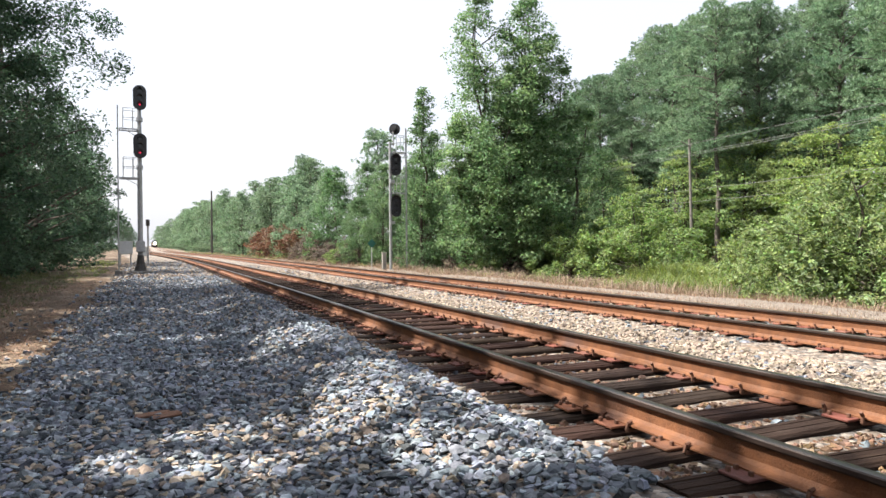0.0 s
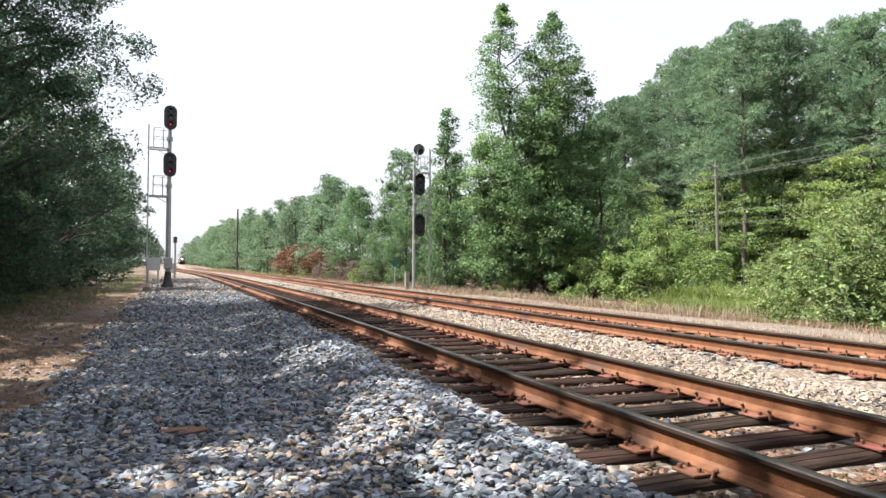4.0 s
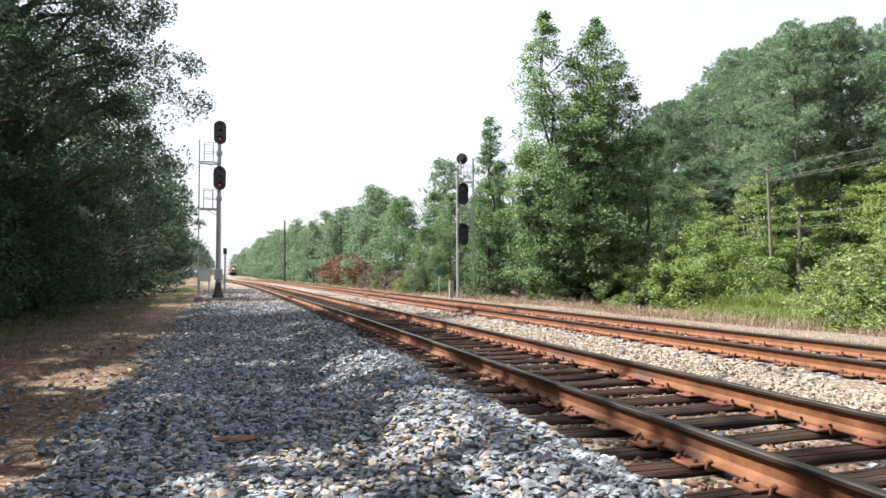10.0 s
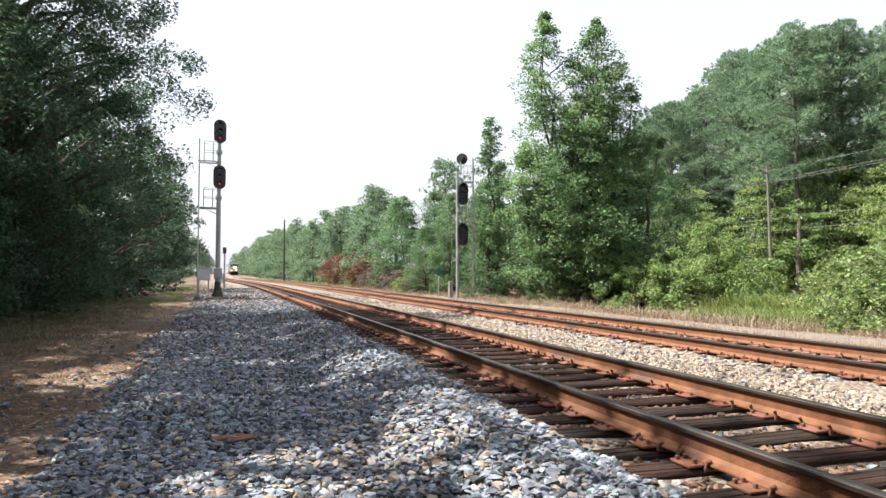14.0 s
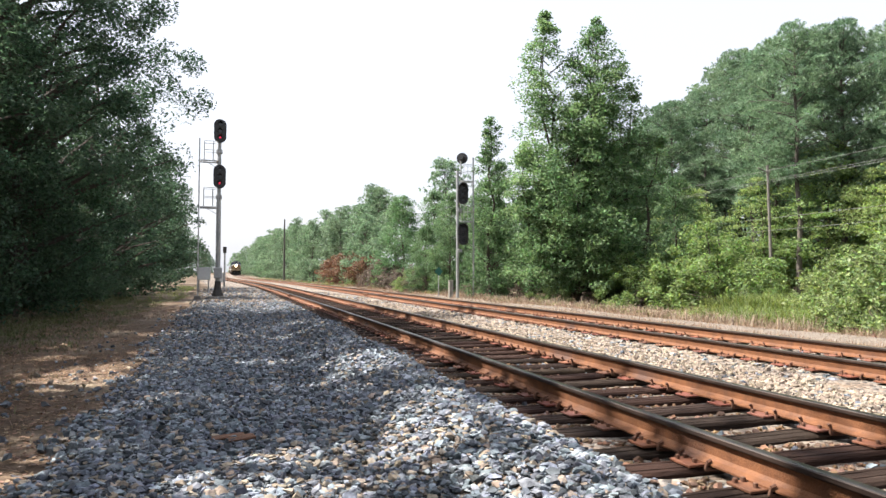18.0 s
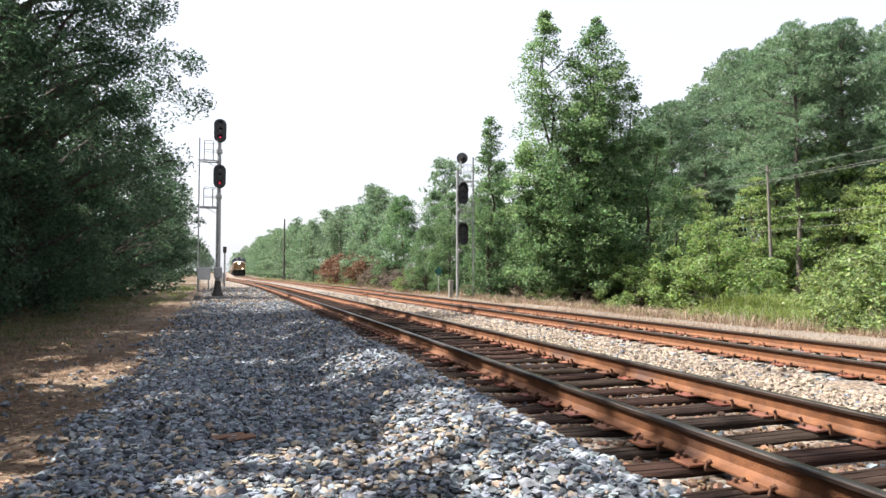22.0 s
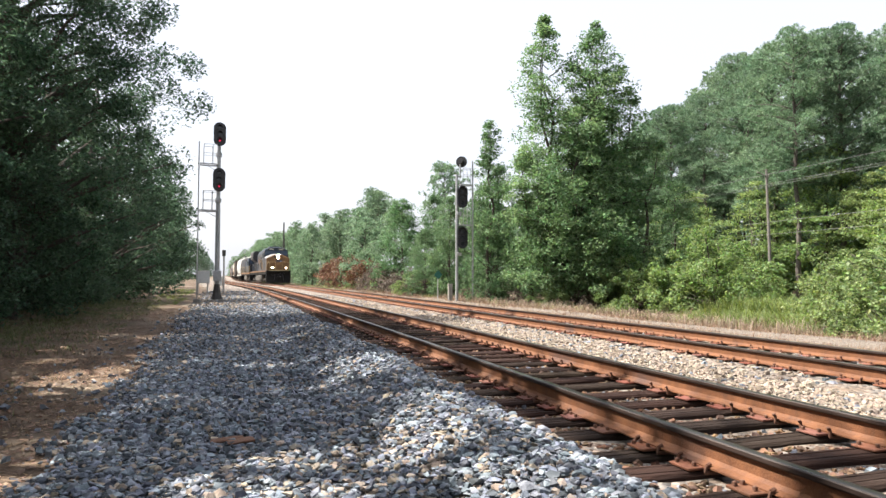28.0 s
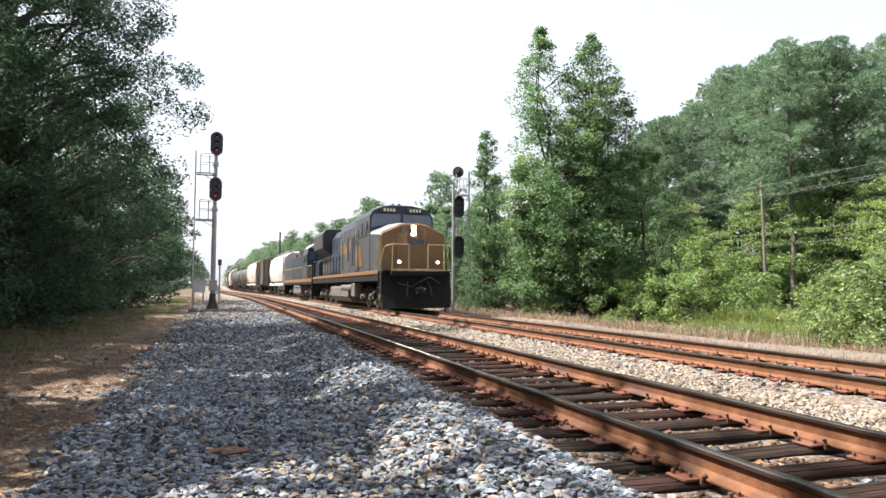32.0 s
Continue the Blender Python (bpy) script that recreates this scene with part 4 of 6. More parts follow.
def cage(parent, x0, x1, y, z, h=0.98, depth=0.7):
    """Small grating platform with a railing, from the mast out to the ladder."""
    g = Geo()
    for yy in (-depth / 2, depth / 2):
        g.box(x0, x1, y + yy - 0.02, y + yy + 0.02, z - 0.06, z, 0.005)
    g.tube((x1, y, z - 0.05), (x1 + 0.0, y, z - 0.3), 0.02)
    g.tube((x0 + 0.35 * (x1 - x0), y, z - 0.05), (x1, y, z - 0.35), 0.018)
    g.box(x0, x0 + 0.03, y - depth / 2, y + depth / 2, z - 0.055, z - 0.005).box(x1 - 0.03, x1, y - depth / 2, y + depth / 2, z - 0.055, z - 0.005)
    pf = part("platform", g.mesh("platform", M_GALV), parent, "small steel grating platform")
    sl = Geo().box(-0.014, 0.014, -depth / 2, depth / 2, -0.03, 0.004).mesh("slat", M_GALV)
    for i in range(9):
        part("slat", sl, pf, m=pose(x0 + 0.05 + (x1 - x0 - 0.1) * i / 8, y, z))
    xa, xb = x0 + 0.18, x0 + 0.62
    for yy in (-depth / 2, depth / 2):
        r = Geo()
        for xx in (xa, xb):
            r.tube((xx, y + yy, z), (xx, y + yy, z + h), 0.017)
        for zz in (0.52, h):
            r.tube((xa, y + yy, z + zz), (xb + 0.2, y + yy, z + zz), 0.015)
        part("railing", r.mesh("railing", M_GALV), parent)


def left_signal():
    x, y, z = -1.18, 35.9, 0.06
    s = thing("signal_mast", pose(x, y, z, 0, 0, 4), "tall railway signal mast with two oval red signal heads", "railway signal", "railway signals")
    g = Geo()
    g.tube((0, 0, 0.7), (0, 0, 4.9), 0.125, 0.115, 14)
    g.tube((0, 0, 4.9), (0, 0, 9.1), 0.105, 0.095, 14)
    part("mast", g.mesh("mast", M_GALV, smooth=True), s, "galvanised round steel mast")
    g = Geo()
    g.loft([[(r * math.cos(a * math.pi / 4 + math.pi / 8), r * math.sin(a * math.pi / 4 + math.pi / 8), zz) for a in range(8)] for r, zz in ((0.33, 0.0), (0.30, 0.06), (0.2, 0.35), (0.15, 0.8))])
    for a in range(4):
        c, q = math.cos(a * math.pi / 2 + 0.78), math.sin(a * math.pi / 2 + 0.78)
        g.tube((0.27 * c, 0.27 * q, 0.05), (0.27 * c, 0.27 * q, 0.2), 0.025, None, 6)
    part("base_casting", g.mesh("base_casting", M_DARKSTEEL), s, "dark cast-iron mast base")
    part("foundation", Geo().box(-0.45, 0.45, -0.45, 0.45, -0.4, 0.02, 0.03).mesh("foundation", M_CONCRETE), s)
    g = Geo().box(-0.2, 0.2, -0.33, -0.1, 0.95, 1.5, 0.02)
    g.box(-0.18, 0.18, -0.345, -0.33, 0.98, 1.47, 0.005)
    part("junction_box", g.mesh("junction_box", M_GALV), s, "grey junction box on the mast")
    for zc in (8.58, 6.2):
        signal_head(s, 0.02, -0.2, zc, 0)
        for zb in (-0.44, 0.36):
            part("head_bracket", Geo().box(-0.08, 0.08, -0.2, 0.1, zc + zb - 0.06, zc + zb + 0.06, 0.01).mesh("head_bracket", M_DARKSTEEL), s)
        part("mast_clamp", Geo().tube((0, 0, zc - 1.16), (0, 0, zc - 0.95), 0.16, 0.16, 12).mesh("mast_clamp", M_GALV), s)
    for zp in (7.02, 4.62):
        cage(s, -0.92, -0.08, 0.0, zp)
    ladder(s, -0.97, 0.0, -0.1, 8.15, 89)
    part("ladder_foot", Geo().box(-1.15, -0.8, -0.2, 0.2, -0.25, 0.06, 0.03).mesh("ladder_foot", M_CONCRETE), s)


def right_signal():
    x, y = 11.45, 34.6
    z = float(ground_z(x, y))
    s = thing("signal_mast", pose(x, y, z, 0, 0, 3), "grey railway signal mast with three black hooded heads", "railway signal", "railway signals")
    g = Geo()
    g.tube((0, 0, 0.0), (0, 0, 7.1), 0.085, 0.08, 14)
    part("mast", g.mesh("mast", M_GALV, smooth=True), s, "galvanised round steel mast")
    part("base_plate", Geo().box(-0.25, 0.25, -0.25, 0.25, -0.3, 0.04, 0.02).mesh("base_plate", M_CONCRETE), s)
    part("mast_extension", Geo().tube((0.2, 0, 6.9), (0.2, 0, 7.9), 0.045, 0.045, 10).box(0, 0.25, -0.05, 0.05, 6.95, 7.05, 0.01).mesh("mast_extension", M_GALV), s)
    top = Geo()
    top.tube((0, 0.0, 0), (0, 0.10, 0), 0.31, 0.31, 24)
    top.tube((0, 0.10, 0), (0, 0.42, 0), 0.2, 0.17, 18)
    top.tube((0, -0.3, 0.02), (0, 0.0, 0), 0.15, 0.16, 18)
    part("signal_target", top.mesh("signal_target", M_SIGBLACK, smooth=True), s, "round black signal target at the top", pose(0.25, -0.05, 7.82, 0, 0, -35))
    for zc in (5.82, 3.56):
        signal_head(s, 0.3, -0.1, zc, -20, 0.56, 1.2, 3, -1, True)
        for zb in (-0.5, 0.45):
            part("head_bracket", Geo().box(0.0, 0.3, -0.04, 0.12, zc + zb - 0.05, zc + zb + 0.05, 0.01).mesh("head_bracket", M_GALV), s)
        part("junction_box", Geo().box(-0.02, 0.24, -0.12, 0.12, zc - 1.0, zc - 0.82, 0.015).mesh("junction_box", M_GALV), s)
    for zp in (6.55, 4.3):
        cage(s, 0.1, 0.85, 0.0, zp, 0.9, 0.5)
    ladder(s, 0.95, 0.0, 0.0, 7.9, 62, 0.34)


def posts():
    # relay case on legs
    x, y = -2.75, 53.1
    z = float(ground_z(x, y))
    s = thing("relay_case", pose(x, y, z, 0, 0, 8), "small grey metal relay case on legs beside the path", "signal cabinet")
    part("body", Geo().box(-0.46, 0.46, -0.3, 0.3, 0.85, 1.75, 0.02).mesh("body", M_CABINET), s)
    part("door", Geo().box(-0.42, 0.42, -0.325, -0.302, 0.89, 1.7, 0.006).mesh("door", M_CABINET), s)
    part("roof", Geo().box(-0.5, 0.5, -0.36, 0.34, 1.752, 1.79, 0.01).mesh("roof", M_CABINET), s)
    for i in (-0.35, 0.35):
        part("leg", Geo().tube((i, 0, -0.2), (i, 0, 0.85), 0.05).mesh("leg", M_GALV), s)
    x, y = -1.5, 63.2
    z = float(ground_z(x, y))
    s = thing("wayside_post", pose(x, y, z), "grey wayside post with a small box beside the track", "post")
    part("pole", Geo().tube((0, 0, -0.2), (0, 0, 3.6), 0.09, 0.08, 10).mesh("pole", M_GALV), s)
    part("top_box", Geo().box(-0.16, 0.16, -0.14, 0.14, 3.2, 3.75, 0.02).mesh("top_box", M_DARKSTEEL), s)
    part("side_box", Geo().box(-0.5, -0.1, -0.2, 0.2, 0.5, 1.4, 0.02).mesh("side_box", M_CABINET), s)
    # green diamond marker
    x, y = 10.95, 36.6
    z = float(ground_z(x, y))
    s = thing("marker_sign", pose(x, y, z), "dark green diamond marker sign on a thin post", "sign")
    d = 0.26
    part("plate", Geo().prism([(-d, 1.52), (0, 1.52 - d), (d, 1.52), (0, 1.52 + d)], -0.035, -0.029).mesh("plate", M_GREENSIGN), s)
    part("post", Geo().box(-0.025, 0.025, -0.025, 0.025, -0.2, 1.7, 0.005).mesh("post", M_GALV), s)
    # concrete stub beside the signal
    x, y = 11.15, 34.9
    s = thing("cable_post", pose(x, y, float(ground_z(x, y))), "short pale concrete cable post beside the mast", "post")
    part("body", Geo().box(-0.11, 0.11, -0.11, 0.11, -0.2, 0.95, 0.02).mesh("body", M_CONCRETE), s)
    part("cap", Geo().box(-0.13, 0.13, -0.13, 0.13, 0.95, 1.0, 0.015).mesh("cap", M_CONCRETE), s)
    # tall pole further along the line
    x, y = 6.8, 113.0
    s = thing("utility_pole", pose(x, y, float(ground_z(x, y))), "tall dark wooden utility pole beside the line", "utility pole", "utility poles")
    part("pole", Geo().tube((0, 0, -0.5), (0, 0, 10.3), 0.2, 0.12, 10).mesh("pole", M_DARKSTEEL, smooth=True), s)
    part("pole_cap", Geo().tube((0, 0, 10.3), (0, 0, 10.38), 0.14, 0.08, 10).mesh("pole_cap", M_DARKSTEEL), s)
    # pale pole in front of the pines and its wires
    x, y = 24.7, 25.9
    z = float(ground_z(x, y))
    s = thing("utility_pole", pose(x, y, z, 0, -1.3, 0), "slender pale weathered wooden pole carrying wires", "utility pole", "utility poles")
    part("pole", Geo().tube((0, 0, -0.5), (0, 0, 6.9), 0.09, 0.06, 10).mesh("pole", M_POLE, smooth=True), s)
    part("cross_arm", Geo().tube((0, 0, 6.55), (-0.55, 0, 6.75), 0.035, 0.03, 6).tube((0, 0, 6.3), (0.25, 0.1, 6.7), 0.03, 0.02, 6).mesh("cross_arm", M_POLE), s)
    for hz, dx in ((5.2, 0.0), (4.75, 0.1), (4.6, -0.15), (2.9, 0.05), (2.3, -0.05)):
        g = Geo()
        pts = []
        for i in range(25):
            yy = -8 + i * 4.0
            pts.append((24.2 + dx + 0.035 * (yy - 26), yy, 1.0 + hz - 0.0006 * (yy - 26) ** 2 * (1 if yy > 26 else -0.25)))
        g.loft([[(p[0] + 0.009 * math.cos(k * 1.257), p[1], p[2] + 0.009 * math.sin(k * 1.257)) for k in range(5)] for p in pts])
        w = new("overhead_wire", g.mesh("overhead_wire", M_WIRE))
        tagged(w, "thin grey overhead wire strung before the pines", "wire", "overhead wires")


left_signal()
right_signal()
posts()

# ---- loose stones ----
def stone_cloud(P, size, r, fine=False):
    """Broken stones at the points P: crushed blocks, or with more facets where they lie close."""
    n = len(P)
    if fine:
        g = (1 + 5 ** 0.5) / 2
        B = np.array([(-1, g, 0), (1, g, 0), (-1, -g, 0), (1, -g, 0), (0, -1, g), (0, 1, g), (0, -1, -g), (0, 1, -g), (g, 0, -1), (g, 0, 1), (-g, 0, -1), (-g, 0, 1)]) / (2 * g)
        V = B[None] * r.uniform(0.75, 1.5, size=(n, 1, 3)) * np.array([1.15, 1.0, 0.62]) + r.normal(size=(n, 12, 3)) * 0.13
        Q = np.array([(0, 11, 5), (0, 5, 1), (0, 1, 7), (0, 7, 10), (0, 10, 11), (1, 5, 9), (5, 11, 4), (11, 10, 2), (10, 7, 6), (7, 1, 8),
                      (3, 9, 4), (3, 4, 2), (3, 2, 6), (3, 6, 8), (3, 8, 9), (4, 9, 5), (2, 4, 11), (6, 2, 10), (8, 6, 7), (9, 8, 1)])
    else:
        B = np.array([(-1, -1, -1), (1, -1, -1), (1, 1, -1), (-1, 1, -1), (-1, -1, 1), (1, -1, 1), (1, 1, 1), (-1, 1, 1)], float) * 0.5
        V = B[None] * r.uniform(0.6, 1.25, size=(n, 1, 3)) * np.array([1.05, 1.0, 0.8]) + r.normal(size=(n, 8, 3)) * 0.13
        V[:, 4:, :2] *= r.uniform(0.45, 0.95, size=(n, 1, 1))
        Q = np.array([(0, 3, 2), (0, 2, 1), (4, 5, 6), (4, 6, 7), (0, 1, 5), (0, 5, 4), (1, 2, 6), (1, 6, 5), (2, 3, 7), (2, 7, 6), (3, 0, 4), (3, 4, 7)])
    a = r.normal(size=(n, 3))
    a /= np.linalg.norm(a, axis=1)[:, None]
    t = r.normal(size=n) * 0.75
    K = np.zeros((n, 3, 3))
    K[:, 0, 1], K[:, 0, 2], K[:, 1, 0], K[:, 1, 2], K[:, 2, 0], K[:, 2, 1] = -a[:, 2], a[:, 1], a[:, 2], -a[:, 0], -a[:, 1], a[:, 0]
    R = np.eye(3) + np.sin(t)[:, None, None] * K + (1 - np.cos(t))[:, None, None] * (K @ K)
    V = np.einsum("nij,nkj->nki", R, V)
    V *= (size * r.uniform(0.55, 1.4, size=n) if np.isscalar(size) else size)[:, None, None] * np.array([1, 1, 0.8])
    V += P[:, None, :]
    F = (np.arange(n)[:, None, None] * V.shape[1] + Q[None]).reshape(-1, 3)
    return V.reshape(-1, 3), F


def scatter_stones():
    r = np.random.default_rng(21)
    VS, FS, MI, o = [], [], [], 0
    for u0, u1, y0, y1, dens, size, tan in ((-3.0, 2.35, 2.6, 6, 1350, 0.042, 0.1), (-3.0, 2.35, 6, 11, 720, 0.051, 0.1), (-3.0, 2.35, 11, 18, 360, 0.053, 0.12), (-2.2, 2.35, 18, 30, 190, 0.062, 0.14), (-2.2, 2.35, 30, 60, 50, 0.08, 0.45), (-2.2, 2.35, -3, 2.6, 160, 0.06, 0.1),
                                          (2.35, 4.95, 1.6, 9, 900, 0.036, 0.9), (2.35, 4.95, 9, 18, 420, 0.042, 0.9), (2.35, 4.95, 18, 30, 210, 0.05, 0.85), (2.35, 4.95, 30, 46, 70, 0.06, 0.85),
                                          (4.95, 6.3, 2.8, 14, 760, 0.045, 0.93), (4.95, 6.3, 14, 28, 300, 0.053, 0.93), (4.95, 6.3, 28, 45, 60, 0.08, 0.8),
                                          (6.3, 9.9, 6, 20, 140, 0.056, 0.8), (6.3, 9.9, 20, 36, 45, 0.065, 0.8)):
        n = int((u1 - u0) * (y1 - y0) * dens)
        u, y = r.uniform(u0, u1, n), r.uniform(y0, y1, n)
        ph = np.abs((y + 2.0 + 0.251) % 0.502 - 0.251)
        on_tie = np.zeros(n, bool)
        for c in (TA, TB):
            on_tie |= (np.abs(u - c) < 1.34) & (ph < 0.15) & (c == TA)
            on_tie |= np.abs(np.abs(u - c) - HALF) < 0.12
        keep = ~on_tie | (r.uniform(0, 1, n) < np.interp(y, (4, 9, 16, 26), (0.02, 0.05, 0.25, 0.5)))
        # thin out where the shoulder runs into the dirt
        edge = -1.66 + 0.32 * (1 - smooth01(5, 17, y)) + 0.1 * np.sin(y * 0.7) + 0.08 * np.sin(y * 2.3 + 1)
        keep &= r.uniform(0, 1, n) < 0.975 * smooth01(-0.22, 0.22, u - edge + 0.12 * np.sin(y * 5.1)) + 0.025
        keep &= ~((np.abs(np.abs(u - TA) - HALF) < 0.1))
        u, y = u[keep], y[keep]
        n = len(u)
        x = u + bend(y)
        z = np.maximum(bed_z(x, y), ground_z(x, y) + 0.004) + r.uniform(-0.028, 0.044 if u1 < 2.4 else 0.014, n)
        V, F = stone_cloud(np.stack([x, y, z], 1), size, r, y0 == 2.6)
        VS.append(V)
        FS.append(F + o)
        # first term mimics warm sun with tan stones; second is dust beside the dirt
        dusty = np.exp(-((u - 0.7) / 1.1) ** 2 - ((y - 4.9) / 0.75) ** 2) + 0.5 * np.exp(-((u + 1.9) / 0.7) ** 2)
        k = (r.uniform(0, 1, n) < tan + 0.3 * dusty).astype(int)
        k[(k == 1) & (u > 2.3) & (u < 4.95)] = 2
        MI.append(np.repeat(k, len(F) // n))
        o += len(V)
    me = mesh_np("ballast_stones", np.concatenate(VS), np.concatenate(FS), [M_STONE, M_STONE_TAN, M_STONE_BROWN], np.concatenate(MI))
    tagged(new("ballast_stones", me), "loose angular grey and tan crushed stones on the track bed", "gravel", kind="stuff")


scatter_stones()


def blades(P, h, lean, r, w=0.012):
    n = len(P)
    a = r.uniform(0, 6.28, n)
    d = np.stack([np.cos(a), np.sin(a), np.zeros(n)], 1)
    s = np.stack([-np.sin(a), np.cos(a), np.zeros(n)], 1)
    hh = h * r.uniform(0.4, 1.25, size=(n, 1))
    up = np.array([0, 0, 1.0])
    k = lean * r.uniform(0.2, 1, size=(n, 1))
    mid = P + up * hh * 0.6 + d * hh * k * 0.35
    tip = P + up * hh * (1 - 0.35 * k) + d * hh * k
    if np.max(h) < 0.3:
        V = np.stack([P - s * w, P + s * w, tip + s * 0.001, tip - s * 0.001], 1).reshape(-1, 3)
        return V, np.arange(4 * n).reshape(-1, 4)
    V = np.stack([P - s * w, P + s * w, mid + s * w * 0.8, mid - s * w * 0.8, tip + s * 0.001, tip - s * 0.001], 1).reshape(-1, 3)
    i = np.arange(n)[:, None] * 6
    F = np.concatenate([i + np.array([[0, 1, 2, 3]]), i + np.array([[3, 2, 4, 5]])])
    return V, F


def grow(name, label, zones, mats, seed):
    """Tufts of blades over zones (u0, u1, y0, y1, tufts, blades, height, material)."""
    r = np.random.default_rng(seed)
    VS, FS, MI, o = [], [], [], 0
    for u0, u1, y0, y1, tufts, per, h, mi in zones:
        cu, cy = r.uniform(u0, u1, tufts), r.uniform(y0, y1, tufts)
        sc = r.uniform(0.5, 1.3, tufts)
        u = np.repeat(cu, per) + r.normal(size=tufts * per) * 0.11
        y = np.repeat(cy, per) + r.normal(size=tufts * per) * 0.11
        x = u + bend(y)
        P = np.stack([x, y, ground_z(x, y) - 0.01], 1)
        V, F = blades(P, h * np.repeat(sc, per)[:, None], 1.15, r, 0.007 if y0 < 13 else 0.011)
        VS.append(V)
        FS.append(F + o)
        MI.append(np.full(len(F), mi))
        o += len(V)
    me = mesh_np(name, np.concatenate(VS), np.concatenate(FS), mats, np.concatenate(MI))
    return tagged(new(name, me), label, "grass", kind="stuff")


grow("dry_grass", "dry straw-coloured grass verge with green tufts", [
    (9.8, 11.2, 3, 60, 2000, 9, 0.14, 0), (11.0, 12.4, 3, 22, 500, 9, 0.09, 0), (12.0, 14.0, 3, 40, 1200, 10, 0.2, 0), (12.6, 14.5, 12, 45, 300, 10, 0.28, 1), (15.5, 19.0, 15, 21, 520, 14, 0.5, 1), (18.5, 23.0, 18, 23, 620, 18, 0.85, 1), (12.4, 15.0, 12, 42, 900, 10, 0.4, 2), (13.5, 20, 9, 24, 500, 9, 0.3, 0), (10.8, 12.4, 40, 140, 500, 8, 0.35, 0), (12.3, 14.2, 6, 42, 900, 9, 0.22, 2), (12.6, 17.5, 14, 30, 500, 8, 0.26, 2), (11.2, 12.6, 20, 60, 350, 8, 0.2, 2), (14.0, 17.5, 12, 20, 260, 12, 0.5, 1),
    (9.8, 10.8, 60, 150, 300, 8, 0.4, 1),
    (-6.5, -1.7, 3, 16, 1500, 9, 0.05, 0), (-7.5, -4.6, 9, 40, 1700, 9, 0.17, 3), (-5.5, -3.0, 14, 34, 600, 9, 0.12, 3), (-6.5, -2.4, 3, 12, 260, 8, 0.09, 3), (-4.5, -2.5, 34, 70, 300, 9, 0.2, 1), (-5, -2.2, 14, 40, 250, 8, 0.08, 0)], [M_STRAW, M_GRASS, M_WEED, M_GRASS_DULL], 33)


def litter():
    r = np.random.default_rng(44)
    n = 52000
    u = -1.3 - 5.8 * r.uniform(0, 1, n) ** 0.9
    y = -6.0 + 34 * r.uniform(0, 1, n) ** 1.25
    x = u + bend(y)
    P = np.stack([x, y, ground_z(x, y) + 0.012], 1)
    V, F = leaf_cloud(P, 0.07, r, 0.0, 0.55)
    V = V.reshape(-1, 4, 3)
    V[:, :, 2] = P[:, None, 2] + (V[:, :, 2] - P[:, None, 2]) * 0.25
    me = mesh_np("leaf_litter", V.reshape(-1, 3), F, [M_LITTER])
    tagged(new("leaf_litter", me), "scattered brown fallen leaves on the dirt", "leaves", kind="stuff")


litter()


def straw_litter():
    r = np.random.default_rng(45)
    n = 34000
    u = -1.2 - 6.0 * r.uniform(0, 1, n) ** 0.9
    y = -6.0 + 38 * r.uniform(0, 1, n) ** 1.25
    x = u + bend(y)
    P = np.stack([x, y, ground_z(x, y) + 0.008 + 0.02 * r.uniform(0, 1, n)], 1)
    a = r.uniform(0, 6.28, n)
    d = np.stack([np.cos(a), np.sin(a), r.normal(size=n) * 0.15], 1) * r.uniform(0.04, 0.13, size=(n, 1))
    w = np.stack([-np.sin(a), np.cos(a), np.zeros(n)], 1) * 0.004
    V = np.stack([P - d - w, P - d + w, P + d + w * 0.6, P + d - w * 0.6], 1).reshape(-1, 3)
    me = mesh_np("pine_straw", V, np.arange(4 * n).reshape(-1, 4), [M_STRAWLITTER])
    tagged(new("pine_straw", me), "reddish-brown dead pine straw strewn over the dirt", "straw", kind="stuff")


straw_litter()


def scraps():
    r = random.Random(3)
    wood = mat("brown_scrap", (0.1, 0.048, 0.028), (0.2, 0.1, 0.06), scale=8, rough=0.85, bump=0.5, stretch=(0.6, 4, 4))
    for x, y, turn, ln in ((-0.1, 6.12, 8, 0.13), (0.02, 6.02, 13, 0.11)):
        g = Geo()
        g.box(-ln, ln, -0.05, 0.05, 0.0, 0.022, 0.006)
        g.v = [(p[0] + r.uniform(-0.02, 0.02), p[1] + r.uniform(-0.012, 0.012), p[2] + r.uniform(-0.004, 0.004)) for p in g.v]
        b = new("wood_scrap", g.mesh("wood_scrap", wood))
        b.matrix_basis = pose(x, y, float(bed_z(x, y)) + 0.045, 4, -3, turn)
        tagged(b, "broken piece of reddish-brown board lying on gravel", "wood scrap", "scraps of board")


scraps()

# ---- train ----
SPEED, S_END = 15.2, 27.1       # metres a second; place of the leading end when the clip ends
M_YELLOW = mat("loco_yellow", (0.108, 0.056, 0.02), (0.145, 0.078, 0.029), scale=3, rough=0.4, bump=0.05, c3=(0.146, 0.0875, 0.0409), c3_scale=1.3, c3_at=(0.6, 0.85))
M_BLUE = mat("loco_blue", (0.013, 0.022, 0.037), (0.024, 0.036, 0.055), scale=3, rough=0.45, bump=0.05, spec=0.35, c3=(0.045, 0.047, 0.05), c3_scale=0.9, c3_at=(0.55, 0.85))
M_GREYSIDE = mat("loco_grey", (0.028, 0.031, 0.036), (0.05, 0.053, 0.058), scale=3, rough=0.5, bump=0.05, c3=(0.12, 0.085, 0.05), c3_scale=0.9, c3_at=(0.58, 0.75))
